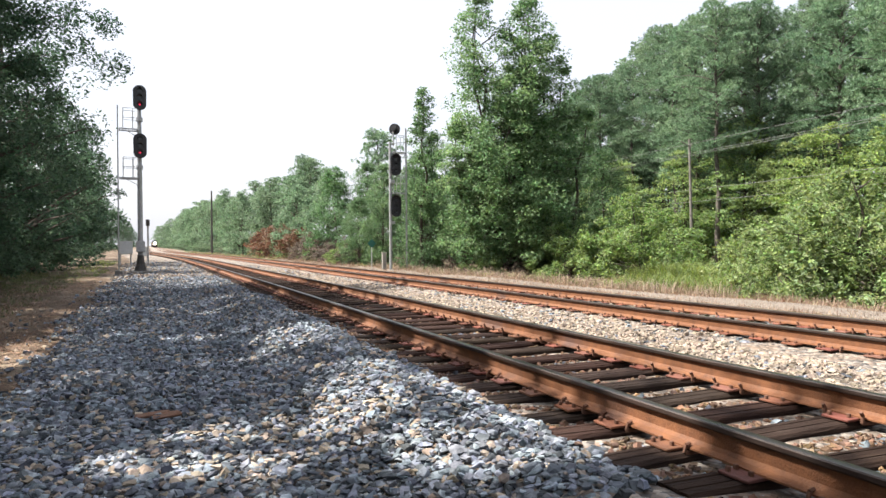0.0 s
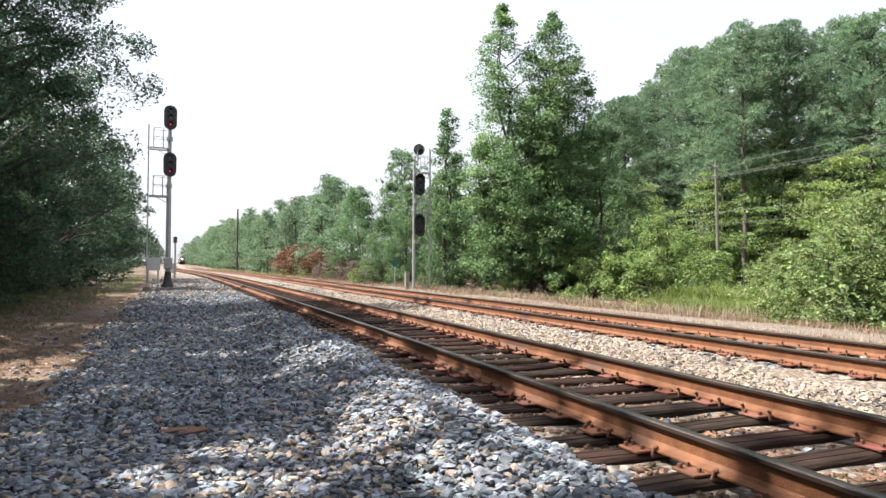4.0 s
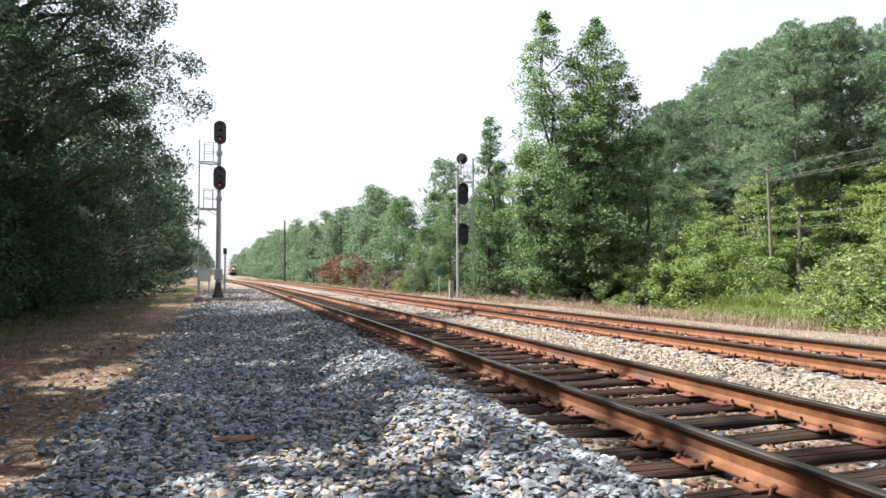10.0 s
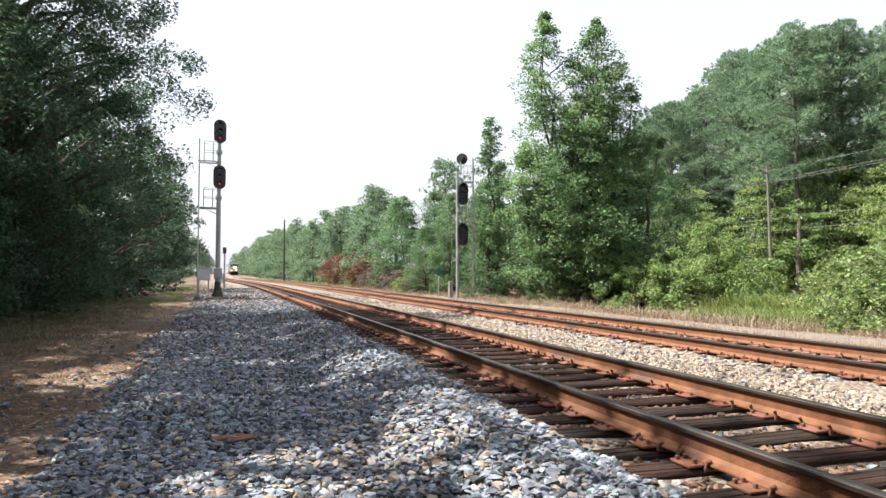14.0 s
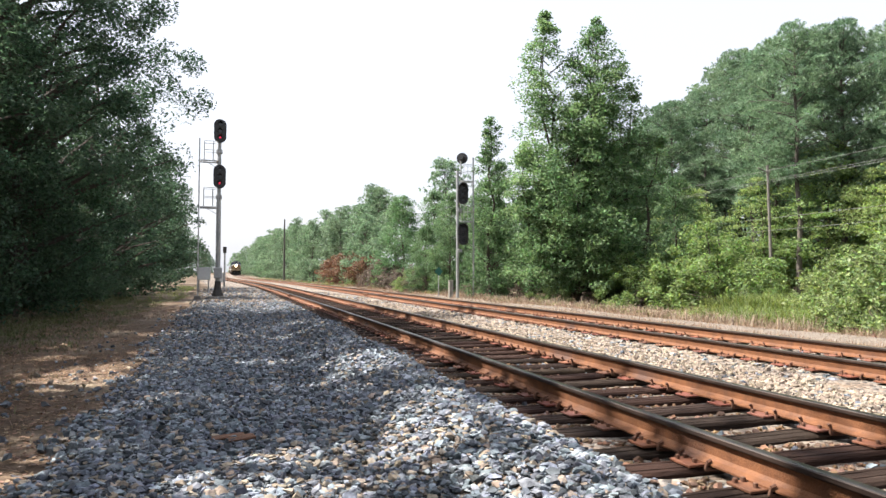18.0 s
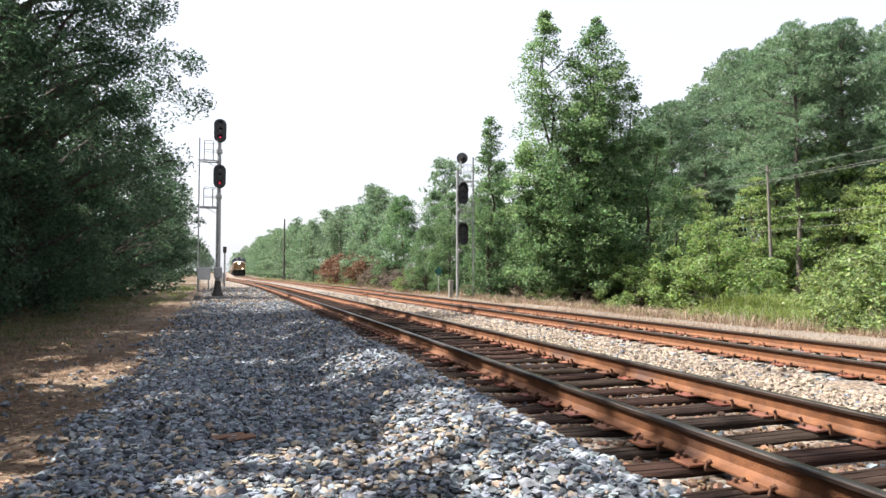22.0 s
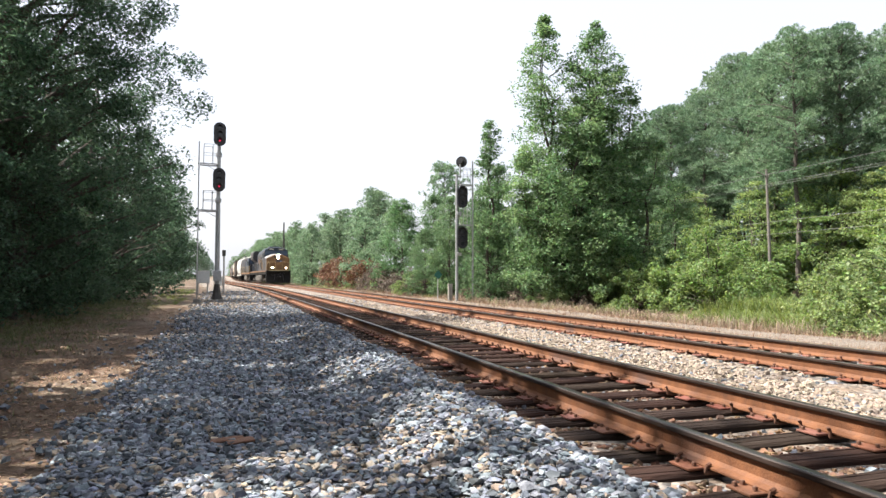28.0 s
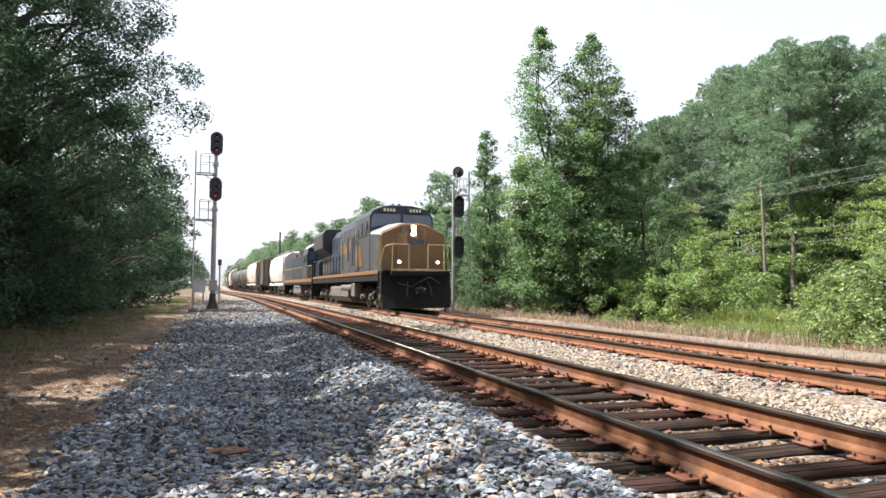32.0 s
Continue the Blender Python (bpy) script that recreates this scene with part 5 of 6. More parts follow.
# pale tone puts the sky's reflection into the nose top's colour
M_NOSE_SKY = mat("nose_top_sky_paint", (0.2, 0.2, 0.205), (0.27, 0.268, 0.265), scale=3, rough=0.35)
M_BLACK = mat("loco_black", (0.00504, 0.00504, 0.00546), (0.0147, 0.0139, 0.0134), scale=4, rough=0.8, bump=0.15, spec=0.2, c3=(0.0378, 0.0294, 0.0231), c3_scale=1.5, c3_at=(0.6, 0.85))
M_GRILLE = mat("grille_dark", (0.015, 0.015, 0.017), (0.04, 0.04, 0.042), scale=20, rough=0.6)
M_ORANGE = mat("sill_orange", (0.15, 0.066, 0.02), (0.2, 0.1, 0.03), scale=3, rough=0.5, c3=(0.0936, 0.0515, 0.0281), c3_scale=1.5, c3_at=(0.5, 0.8))
M_TANKGREY = mat("fuel_tank_dust", (0.075, 0.068, 0.06), (0.125, 0.115, 0.102), scale=2.5, rough=0.7, bump=0.1, c3=(0.043, 0.0365, 0.0302), c3_scale=1.6)
M_RAILING = mat("railing_pale_yellow", (0.25, 0.18, 0.085), (0.33, 0.25, 0.13), scale=5, rough=0.5)
M_WHEEL = mat("wheel_steel", (0.05, 0.04, 0.035), (0.13, 0.1, 0.08), scale=6, rough=0.6, metal=0.4)
M_TREAD = mat("wheel_tread", (0.35, 0.34, 0.33), (0.5, 0.49, 0.48), scale=6, rough=0.3, metal=1.0)
# blue base tint paints the sky's reflection into the windshield panes
M_GLASS_SKY = mat("cab_glass_sky_tint", (0.05, 0.068, 0.11), (0.075, 0.095, 0.14), scale=2, rough=0.1, spec=0.8)
M_GLASSDARK = mat("cab_side_glass", (0.008, 0.01, 0.013), (0.016, 0.019, 0.024), scale=2, rough=0.2, spec=0.25)
M_LAMP = glow("headlight", (1.0, 0.86, 0.6), 400.0)
M_DITCH = glow("ditch_light", (1.0, 0.9, 0.7), 150.0)
M_LOGO = mat("logo_blue", (0.02, 0.035, 0.07), (0.035, 0.05, 0.09), rough=0.5)
M_BOARD = mat("number_board_black", (0.01, 0.01, 0.012), (0.02, 0.02, 0.022), rough=0.3)
M_WHITEBAR = mat("number_bars", (0.45, 0.43, 0.33), (0.6, 0.57, 0.44), rough=0.5)
M_CARWHITE = mat("car_white", (0.38, 0.37, 0.355), (0.49, 0.48, 0.462), scale=1.2, rough=0.55, bump=0.05, c3=(0.306, 0.253, 0.199), c3_scale=0.7, c3_at=(0.6, 0.85), stretch=(0.9, 0.9, 0.315))
M_CARCREAM = mat("car_cream", (0.36, 0.324, 0.274), (0.475, 0.432, 0.374), scale=1.2, rough=0.6, bump=0.05, c3=(0.324, 0.137, 0.0576), c3_scale=0.6, c3_at=(0.52, 0.66), stretch=(0.9, 0.9, 0.45))
M_CARDARK = mat("car_dark_brown", (0.0252, 0.0196, 0.0168), (0.056, 0.042, 0.0336), scale=1.5, rough=0.7, bump=0.1, c3=(0.0896, 0.056, 0.0392), c3_scale=0.7, stretch=(0.7, 0.7, 0.245))
M_TANKBLACK = mat("tank_black", (0.025, 0.025, 0.027), (0.06, 0.058, 0.055), scale=1.5, rough=0.5, c3=(0.13, 0.11, 0.09), c3_scale=0.8, c3_at=(0.55, 0.8))
M_CARRED = mat("car_oxide_red", (0.16, 0.06, 0.036), (0.24, 0.096, 0.06), scale=1.5, rough=0.7, bump=0.08, c3=(0.08, 0.04, 0.028), c3_scale=0.7)

WHEELS = []


def wheelset(parent, y, r, move):
    g = Geo()
    g.tube((-1.0, 0, 0), (1.0, 0, 0), 0.085, None, 10)
    for s in (-1, 1):
        x = s * 0.755
        g.tube((x - 0.065, 0, 0), (x + 0.065, 0, 0), r, None, 28, 1)
        g.tube((x - s * 0.075, 0, 0), (x - s * 0.05, 0, 0), r + 0.025, None, 28, 0)
        g.tube((x + s * 0.06, 0, 0), (x + s * 0.072, 0, 0), r * 0.86, None, 24, 0)
        for k in range(4):
            a = k * math.pi / 2 + 0.4
            g.box(x + s * 0.07 - 0.004, x + s * 0.07 + 0.01, r * 0.5 * math.cos(a) - 0.06, r * 0.5 * math.cos(a) + 0.06, r * 0.5 * math.sin(a) - 0.06, r * 0.5 * math.sin(a) + 0.06, 0.01)
    ob = part("wheelset", g.mesh("wheelset", M_WHEEL, M_TREAD, smooth=True), parent, m=pose(0, y, r))
    if move:
        WHEELS.append((ob, y, r))
    return ob


def truck(parent, yc, axles, pitch, r, loco, move):
    """Side frames, journal boxes, springs; the wheelsets hang under it."""
    g = Geo()
    half = pitch * (axles - 1) / 2
    for s in (-1, 1):
        x = s * 1.02
        if loco:
            g.box(x - 0.09, x + 0.09, -half - 0.55, half + 0.55, 0.62, 0.98, 0.05)
            for k in range(axles):
                y = -half + k * pitch
                g.box(x - 0.13, x + 0.15 * s + 0.08, y - 0.2, y + 0.2, 0.32, 0.75, 0.05)
                g.tube((x, y, r), (x + s * 0.22, y, r), 0.15, 0.12, 12, 1)
                for e in (-0.36, 0.36):
                    g.tube((x + s * 0.06, y + e, 0.45), (x + s * 0.06, y + e, 0.72), 0.09, None, 10, 1)
            g.tube((x + s * 0.14, -half * 0.55, 0.86), (x + s * 0.14, -half * 0.1, 0.62), 0.06, None, 8, 1)
        else:
            n = 12
            top = [(-half - 0.25 + (2 * half + 0.5) * i / n, 0.5 + 0.26 * math.sin(math.pi * i / n) ** 0.6) for i in range(n + 1)]
            low = [(half + 0.2 - (2 * half + 0.4) * i / n, 0.42 - 0.2 * math.sin(math.pi * i / n)) for i in range(n + 1)]
            g.prism(top + low, x - 0.07, x + 0.07, "x")
            for e in (-0.13, 0.0, 0.13):
                g.tube((x + s * 0.02, e, 0.28), (x + s * 0.02, e, 0.6), 0.055, None, 8, 1)
            for y in (-half, half):
                g.tube((x, y, r), (x + s * 0.16, y, r), 0.1, None, 10, 1)
    g.box(-1.0, 1.0, -0.2, 0.2, 0.5, 0.85, 0.04)
    t = part("truck", g.mesh("truck", M_BLACK, M_TANKGREY if loco else M_WHEEL), parent, "dusty wheel truck", pose(0, yc, 0))
    for k in range(axles):
        wheelset(t, -half + k * pitch, r, move)
    return t


def ring(y, pts):
    return [(x, y, z) for x, z in pts]


def sym(half):
    """Outline from one side's points (x > 0), bottom to top, mirrored."""
    return [(-x, z) for x, z in half] + [(x, z) for x, z in half[::-1]]


def railing_run(parent, x, y0, y1, n, z0, z1, material, name="handrail"):
    g = Geo()
    for i in range(n + 1):
        y = y0 + (y1 - y0) * i / n
        g.tube((x, y, z0), (x, y, z1), 0.022, None, 6)
    g.tube((x, y0, z1), (x, y1, z1), 0.022, None, 6)
    part(name, g.mesh(name, material), parent)


def coupler(parent, y, s):
    g = Geo()
    g.box(-0.12, 0.12, y, y + s * 0.5, 0.72, 0.98, 0.03)
    g.box(-0.22, 0.16, y + s * 0.42, y + s * 0.72, 0.68, 1.02, 0.06)
    g.box(0.08, 0.24, y + s * 0.55, y + s * 0.8, 0.72, 0.98, 0.05)
    part("coupler", g.mesh("coupler", M_BLACK), parent)


def lead_loco():
    L = 22.3
    lo = thing("locomotive", pose(0, 0, 0), "wide-nosed yellow and dark blue diesel freight locomotive with lit headlights", "locomotive", "train")
    f = -L / 2
    g = Geo()
    g.box(-1.5, 1.5, f + 1.1, L / 2 - 0.5, 1.2, 1.58, 0.03)
    g.box(-0.5, 0.5, f + 0.7, L / 2 - 0.4, 0.75, 1.2, 0.03)
    part("frame", g.mesh("frame", M_BLACK), lo)
    for s in (-1, 1):
        part("side_sill", Geo().box(s * 1.503, s * 1.535, f + 1.2, L / 2 - 0.6, 1.5, 1.655, 0.01).mesh("side_sill", M_ORANGE), lo, "orange side sill stripe")
    part("deck", Geo().box(-1.52, 1.52, f + 0.25, L / 2 - 0.4, 1.585, 1.65, 0.01).mesh("deck", M_BLACK), lo)
    # nose
    n0 = sym([(1.45, 1.65), (1.47, 3.14), (1.4, 3.26), (0.62, 3.6), (0.3, 3.66)])
    n0b = sym([(1.4, 1.65), (1.42, 3.1), (1.35, 3.2), (0.6, 3.53), (0.3, 3.59)])
    n1 = sym([(1.48, 1.65), (1.5, 3.3), (1.42, 3.42), (0.65, 3.76), (0.3, 3.82)])
    ng = Geo()
    ng.loft([ring(f + 0.98, n0b), ring(f + 1.06, n0), ring(f + 3.0, n1)])
    for i, q in enumerate(ng.f):
        c = sum((Vector(ng.v[k]) for k in q), Vector()) / len(q)
        xs = [ng.v[k][0] for k in q]
        if c.z > 3.15 and c.y > f + 1.2:
            ng.m[i] = 1
        elif abs(c.x) > 1.4 and c.y > f + 1.2:
            ng.m[i] = 2
    nose = part("nose", ng.mesh("nose", M_YELLOW, M_NOSE_SKY, M_GREYSIDE), lo, "yellow wide nose, sky reflection painted pale on its top")
    part("nose_door", Geo().box(-0.75, -0.08, f + 0.962, f + 0.98, 1.72, 3.2, 0.008).mesh("nose_door", M_YELLOW), nose)
    part("door_window", Geo().tube((-0.42, f + 0.945, 3.34), (-0.42, f + 0.985, 3.34), 0.15, 0.15, 18).mesh("door_window", M_GRILLE), nose, "dark round door window")
    hl = Geo().box(-0.16, 0.16, f + 0.93, f + 0.985, 3.05, 3.6, 0.03)
    part("headlight_housing", hl.mesh("headlight_housing", M_YELLOW), nose)
    for z in (3.45, 3.21):
        part("headlight", Geo().tube((0, f + 0.91, z), (0, f + 0.94, z), 0.078, 0.084, 18).mesh("headlight", M_LAMP), nose, "bright glowing headlight")
    for x0, x1, z0, z1 in ((-0.18, 0.02, 2.76, 2.98), (0.085, 0.255, 2.76, 2.98), (0.295, 0.465, 2.76, 2.98), (-0.28, -0.22, 2.7, 3.05), (0.58, 0.64, 2.7, 3.05), (-0.2, -0.1, 2.52, 2.58), (-0.04, 0.05, 2.52, 2.58)):
        part("emblem_block", Geo().box(x0, x1, f + 0.958, f + 0.976, z0, z1, 0.004).mesh("emblem_block", M_LOGO), nose, "dark blue emblem block")
    # cab
    c0 = sym([(1.5, 1.65), (1.52, 3.62), (1.5, 4.12), (1.36, 4.34), (1.0, 4.52), (0.5, 4.6)])
    c1 = sym([(1.5, 1.65), (1.52, 3.62), (1.5, 4.16), (1.36, 4.4), (1.0, 4.58), (0.5, 4.66)])
    cg = Geo().loft([ring(f + 2.95, c0), ring(f + 3.25, c1), ring(f + 6.3, c1)])
    for i, q in enumerate(cg.f):
        c = sum((Vector(cg.v[k]) for k in q), Vector()) / len(q)
        if abs(c.x) > 1.45 and c.z < 4.1:
            cg.m[i] = 1
    cab = part("cab", cg.mesh("cab", M_BLUE, M_GREYSIDE), lo, "dark blue cab with grey sides")
    for s in (-1, 1):
        wg = Geo().loft([[(s * 0.07, y, 3.85), (s * 1.44, y, 3.6), (s * 1.44, y, 4.02), (s * 1.32, y, 4.2), (s * 0.07, y, 4.22)] for y in (f + 2.925, f + 2.96)])
        part("windshield", wg.mesh("windshield", M_GLASS_SKY), cab, "dark windshield with reflected sky blue in its colour")
        nb = part("number_board", Geo().box(s * 0.62 - 0.4, s * 0.62 + 0.4, f + 2.85, f + 2.96, 4.27, 4.5, 0.02).mesh("number_board", M_BOARD), cab, "black number board with pale bars", pose(0, 0, 0, 0, 0, 0))
        bg = Geo()
        for k in range(4):
            bg.box(s * 0.62 - 0.27 + k * 0.15, s * 0.62 - 0.17 + k * 0.15, f + 2.838, f + 2.849, 4.32, 4.45)
        part("number_bars", bg.mesh("number_bars", M_WHITEBAR), nb)
        for y0, y1 in ((3.5, 4.25), (4.55, 5.3)):
            part("side_window", Geo().box(s * 1.522, s * 1.545, f + y0, f + y1, 3.28, 3.86, 0.008).mesh("side_window", M_GLASSDARK), cab)
            part("window_frame", Geo().box(s * 1.521, s * 1.53, f + y0 - 0.06, f + y1 + 0.06, 3.23, 3.92, 0.004).mesh("window_frame", M_GRILLE), cab)
        part("cab_mirror", Geo().box(s * 1.53, s * 1.61, f + 3.2, f + 3.23, 3.5, 3.75, 0.01).mesh("cab_mirror", M_GRILLE), cab)
        part("cab_stripe", Geo().add([(s * 1.53, f + 4.4, 1.9), (s * 1.53, f + 5.2, 1.9), (s * 1.53, f + 5.7, 2.9), (s * 1.53, f + 4.9, 2.9), (s * 1.526, f + 4.4, 1.9), (s * 1.526, f + 5.2, 1.9), (s * 1.526, f + 5.7, 2.9), (s * 1.526, f + 4.9, 2.9)],
                                    [(0, 1, 2, 3), (7, 6, 5, 4), (0, 4, 5, 1), (1, 5, 6, 2), (2, 6, 7, 3), (3, 7, 4, 0)]).mesh("cab_stripe", M_YELLOW), cab, "yellow slanted stripe")
    part("roof_horn", Geo().box(-0.25, 0.25, f + 4.6, f + 4.7, 4.64, 4.72).tube((-0.15, f + 4.5, 4.76), (-0.15, f + 4.0, 4.76), 0.03, 0.07, 8).tube((0.15, f + 4.5, 4.76), (0.15, f + 4.0, 4.76), 0.03, 0.07, 8).mesh("roof_horn", M_GRILLE), cab)
    part("air_conditioner", Geo().box(-0.7, 0.7, f + 4.9, f + 6.1, 4.62, 4.8, 0.05).mesh("air_conditioner", M_BLUE), cab)
    # wide equipment cabinets behind the cab
    eq = Geo().loft([ring(y, sym([(1.46, 1.65), (1.46, 3.9), (1.3, 4.28), (0.6, 4.5)])) for y in (f + 6.3, f + 10.8)])
    for i, q in enumerate(eq.f):
        c = sum((Vector(eq.v[k]) for k in q), Vector()) / len(q)
        if abs(c.x) > 1.4:
            eq.m[i] = 1
    cabn = part("equipment_cabinet", eq.mesh("equipment_cabinet", M_BLUE, M_GREYSIDE), lo, "grey panelled equipment cabinet")
    for s in (-1, 1):
        for y, z0, z1, w in ((6.7, 2.0, 3.5, 0.25), (7.2, 2.0, 3.5, 0.25), (8.3, 2.3, 3.5, 0.35), (9.9, 1.9, 3.4, 0.3)):
            gr = Geo().box(s * 1.462, s * 1.48, f + y, f + y + w, z0, z1, 0.005)
            for k in range(int((z1 - z0) / 0.12)):
                gr.box(s * 1.48, s * 1.495, f + y + 0.02, f + y + w - 0.02, z0 + 0.04 + k * 0.12, z0 + 0.08 + k * 0.12)
            part("louvre", gr.mesh("louvre", M_GRILLE), cabn)
        for y in (6.55, 8.0, 9.3, 10.7):
            part("panel_seam", Geo().box(s * 1.461, s * 1.466, f + y - 0.01, f + y + 0.01, 1.7, 3.88).mesh("panel_seam", M_GRILLE), cabn)
        part("side_stripe", Geo().box(s * 1.463, s * 1.468, f + 9.2, f + 10.75, 2.7, 3.3, 0).mesh("side_stripe", M_YELLOW), cabn, "yellow side stripe")
    for s in (-1, 1):
        for y, w, z0, z1 in ((7.75, 0.4, 2.75, 3.3), (8.75, 0.45, 2.45, 3.05), (6.95, 0.18, 1.9, 2.25)):
            part("side_block", Geo().box(s * 1.463, s * 1.469, f + y, f + y + w, z0, z1).mesh("side_block", M_YELLOW), cabn, "worn yellow block on the side")
        part("cab_door", Geo().box(s * 1.522, s * 1.54, f + 5.45, f + 6.2, 1.75, 3.7, 0.01).mesh("cab_door", M_GREYSIDE), cab)
        part("door_glass", Geo().box(s * 1.541, s * 1.548, f + 5.6, f + 6.05, 2.9, 3.5, 0.004).mesh("door_glass", M_GLASSDARK), cab)
        part("grab_iron", Geo().path([(s * 1.56, f + 5.35, 1.8), (s * 1.6, f + 5.35, 1.9), (s * 1.6, f + 5.35, 3.0), (s * 1.56, f + 5.35, 3.1)], 0.02, 6).mesh("grab_iron", M_RAILING), cab)
    # long hood and radiator
    hood = part("hood", Geo().loft([ring(y, sym([(0.92, 1.65), (0.92, 3.95), (0.6, 4.4), (0.3, 4.46)])) for y in (f + 10.8, f + 17.2)]).mesh("hood", M_BLUE), lo, "dark blue engine hood")
    for s in (-1, 1):
        for k in range(7):
            part("hood_door", Geo().box(s * 0.921, s * 0.94, f + 10.95 + k * 0.88, f + 11.75 + k * 0.88, 1.8, 3.6, 0.008).mesh("hood_door", M_BLUE), hood)
    part("exhaust", Geo().box(-0.35, 0.35, f + 13.2, f + 14.2, 4.45, 4.62, 0.03).mesh("exhaust", M_GRILLE), hood)
    rad = part("radiator", Geo().loft([ring(y, sym([(0.92, 1.65), (0.92, 3.0), (1.52, 3.45), (1.52, 4.35), (1.3, 4.62)])) for y in (f + 17.2, f + 21.3)]).mesh("radiator", M_GRILLE), lo, "flared dark radiator section")
    for s in (-1, 1):
        gr = Geo().box(s * 1.522, s * 1.535, f + 17.5, f + 21.0, 3.6, 4.25, 0.004)
        part("radiator_grille", gr.mesh("radiator_grille", M_GRILLE), rad)
        railing_run(lo, s * 1.49, f + 10.9, f + 21.6, 10, 1.65, 2.68, M_RAILING if s > 0 else M_GRILLE)
    # fuel tank, air reservoirs, trucks
    part("fuel_tank", Geo().prism([(-1.45, 0.5), (-1.2, 0.22), (1.2, 0.22), (1.45, 0.5), (1.45, 1.0), (1.2, 1.18), (-1.2, 1.18), (-1.45, 1.0)], -2.6, 3.2).mesh("fuel_tank", M_TANKGREY), lo, "dusty grey fuel tank")
    for s in (-1, 1):
        part("air_reservoir", Geo().tube((s * 1.32, -3.6, 0.98), (s * 1.32, -0.6, 0.98), 0.2, None, 14).mesh("air_reservoir", M_TANKGREY, smooth=True), lo)
        part("side_box", Geo().box(s * 1.1, s * 1.48, -4.6, -3.75, 0.5, 1.15, 0.03).mesh("side_box", M_TANKGREY), lo)
    truck(lo, -6.9, 3, 1.95, 0.53, True, True)
    truck(lo, 6.9, 3, 1.95, 0.53, True, True)
    # front end: plough, steps, platform edge, rails, ditch lights
    pl = Geo()
    pl.loft([[(-1.5, f + 0.55, 1.0), (0, f + 0.25, 1.0), (1.5, f + 0.55, 1.0), (1.5, f + 0.75, 1.0), (-1.5, f + 0.75, 1.0)], [(-1.5, f + 0.35, 0.12), (0, f - 0.05, 0.1), (1.5, f + 0.35, 0.12), (1.5, f + 0.75, 0.12), (-1.5, f + 0.75, 0.12)]])
    part("snow_plough", pl.mesh("snow_plough", M_BLACK), lo, "black steel snow plough")
    part("pilot", Geo().box(-1.52, 1.52, f + 0.5, f + 0.9, 0.75, 1.58, 0.03).mesh("pilot", M_BLACK), lo)
    part("anticlimber", Geo().box(-1.2, 1.2, f + 0.1, f + 0.55, 1.42, 1.62, 0.04).mesh("anticlimber", M_BLACK), lo)
    part("platform_edge", Geo().box(-1.2, 1.2, f + 0.09, f + 0.13, 1.625, 1.7, 0.008).mesh("platform_edge", M_RAILING), lo)
    for s in (-1, 1):
        st = Geo()
        for k in range(4):
            st.box(s * 1.12, s * 1.52, f + 0.55, f + 1.15, 0.38 + k * 0.32, 0.42 + k * 0.32, 0.005)
        st.box(s * 1.5, s * 1.53, f + 0.5, f + 0.56, 0.35, 1.6).box(s * 1.5, s * 1.53, f + 1.12, f + 1.17, 0.35, 1.6)
        part("steps", st.mesh("steps", M_BLACK), lo)
        hr = Geo()
        hr.path([(s * 1.14, f + 0.16, 1.65), (s * 1.14, f + 0.16, 2.7), (s * 0.42, f + 0.16, 2.7), (s * 0.42, f + 0.16, 1.65)], 0.02, 6)
        hr.path([(s * 1.14, f + 0.16, 2.7), (s * 1.42, f + 0.45, 2.6), (s * 1.52, f + 0.85, 1.9)], 0.022, 6)
        part("front_handrail", hr.mesh("front_handrail", M_RAILING), lo, "pale yellow front handrail")
        dl = part("ditch_light", Geo().tube((s * 0.85, f + 0.1, 1.98), (s * 0.85, f + 0.3, 1.98), 0.1, 0.09, 16).mesh("ditch_light", M_GRILLE), lo)
        part("lamp_lens", Geo().tube((s * 0.85, f + 0.085, 1.98), (s * 0.85, f + 0.1, 1.98), 0.045, 0.05, 16).mesh("lamp_lens", M_DITCH), dl, "glowing ditch light lens")
        part("air_hose", Geo().path([(s * 0.45, f + 0.3, 1.2), (s * 0.5, f + 0.05, 0.95), (s * 0.55, f + 0.02, 0.6), (s * 0.6, f + 0.2, 0.45)], 0.03, 6).mesh("air_hose", M_GRILLE), lo)
    part("jumper_cable", Geo().path([(-0.9, f + 0.16, 1.12), (-0.3, f + 0.1, 0.98), (0.05, f + 0.06, 1.2), (0.45, f + 0.06, 1.38), (0.95, f + 0.1, 1.12)], 0.02, 6).mesh("jumper_cable", M_GRILLE), lo)
    coupler(lo, f + 0.45, -1)
    coupler(lo, L / 2 - 0.45, 1)
    for ob in lo.children_recursive:
        if ob.type == "MESH" and not ob.name.startswith(("truck", "wheelset", "coupler", "fuel_tank", "air_res")):
            for v in ob.data.vertices:
                v.co.x *= 1.02
                v.co.z *= 1.055
    return lo, L


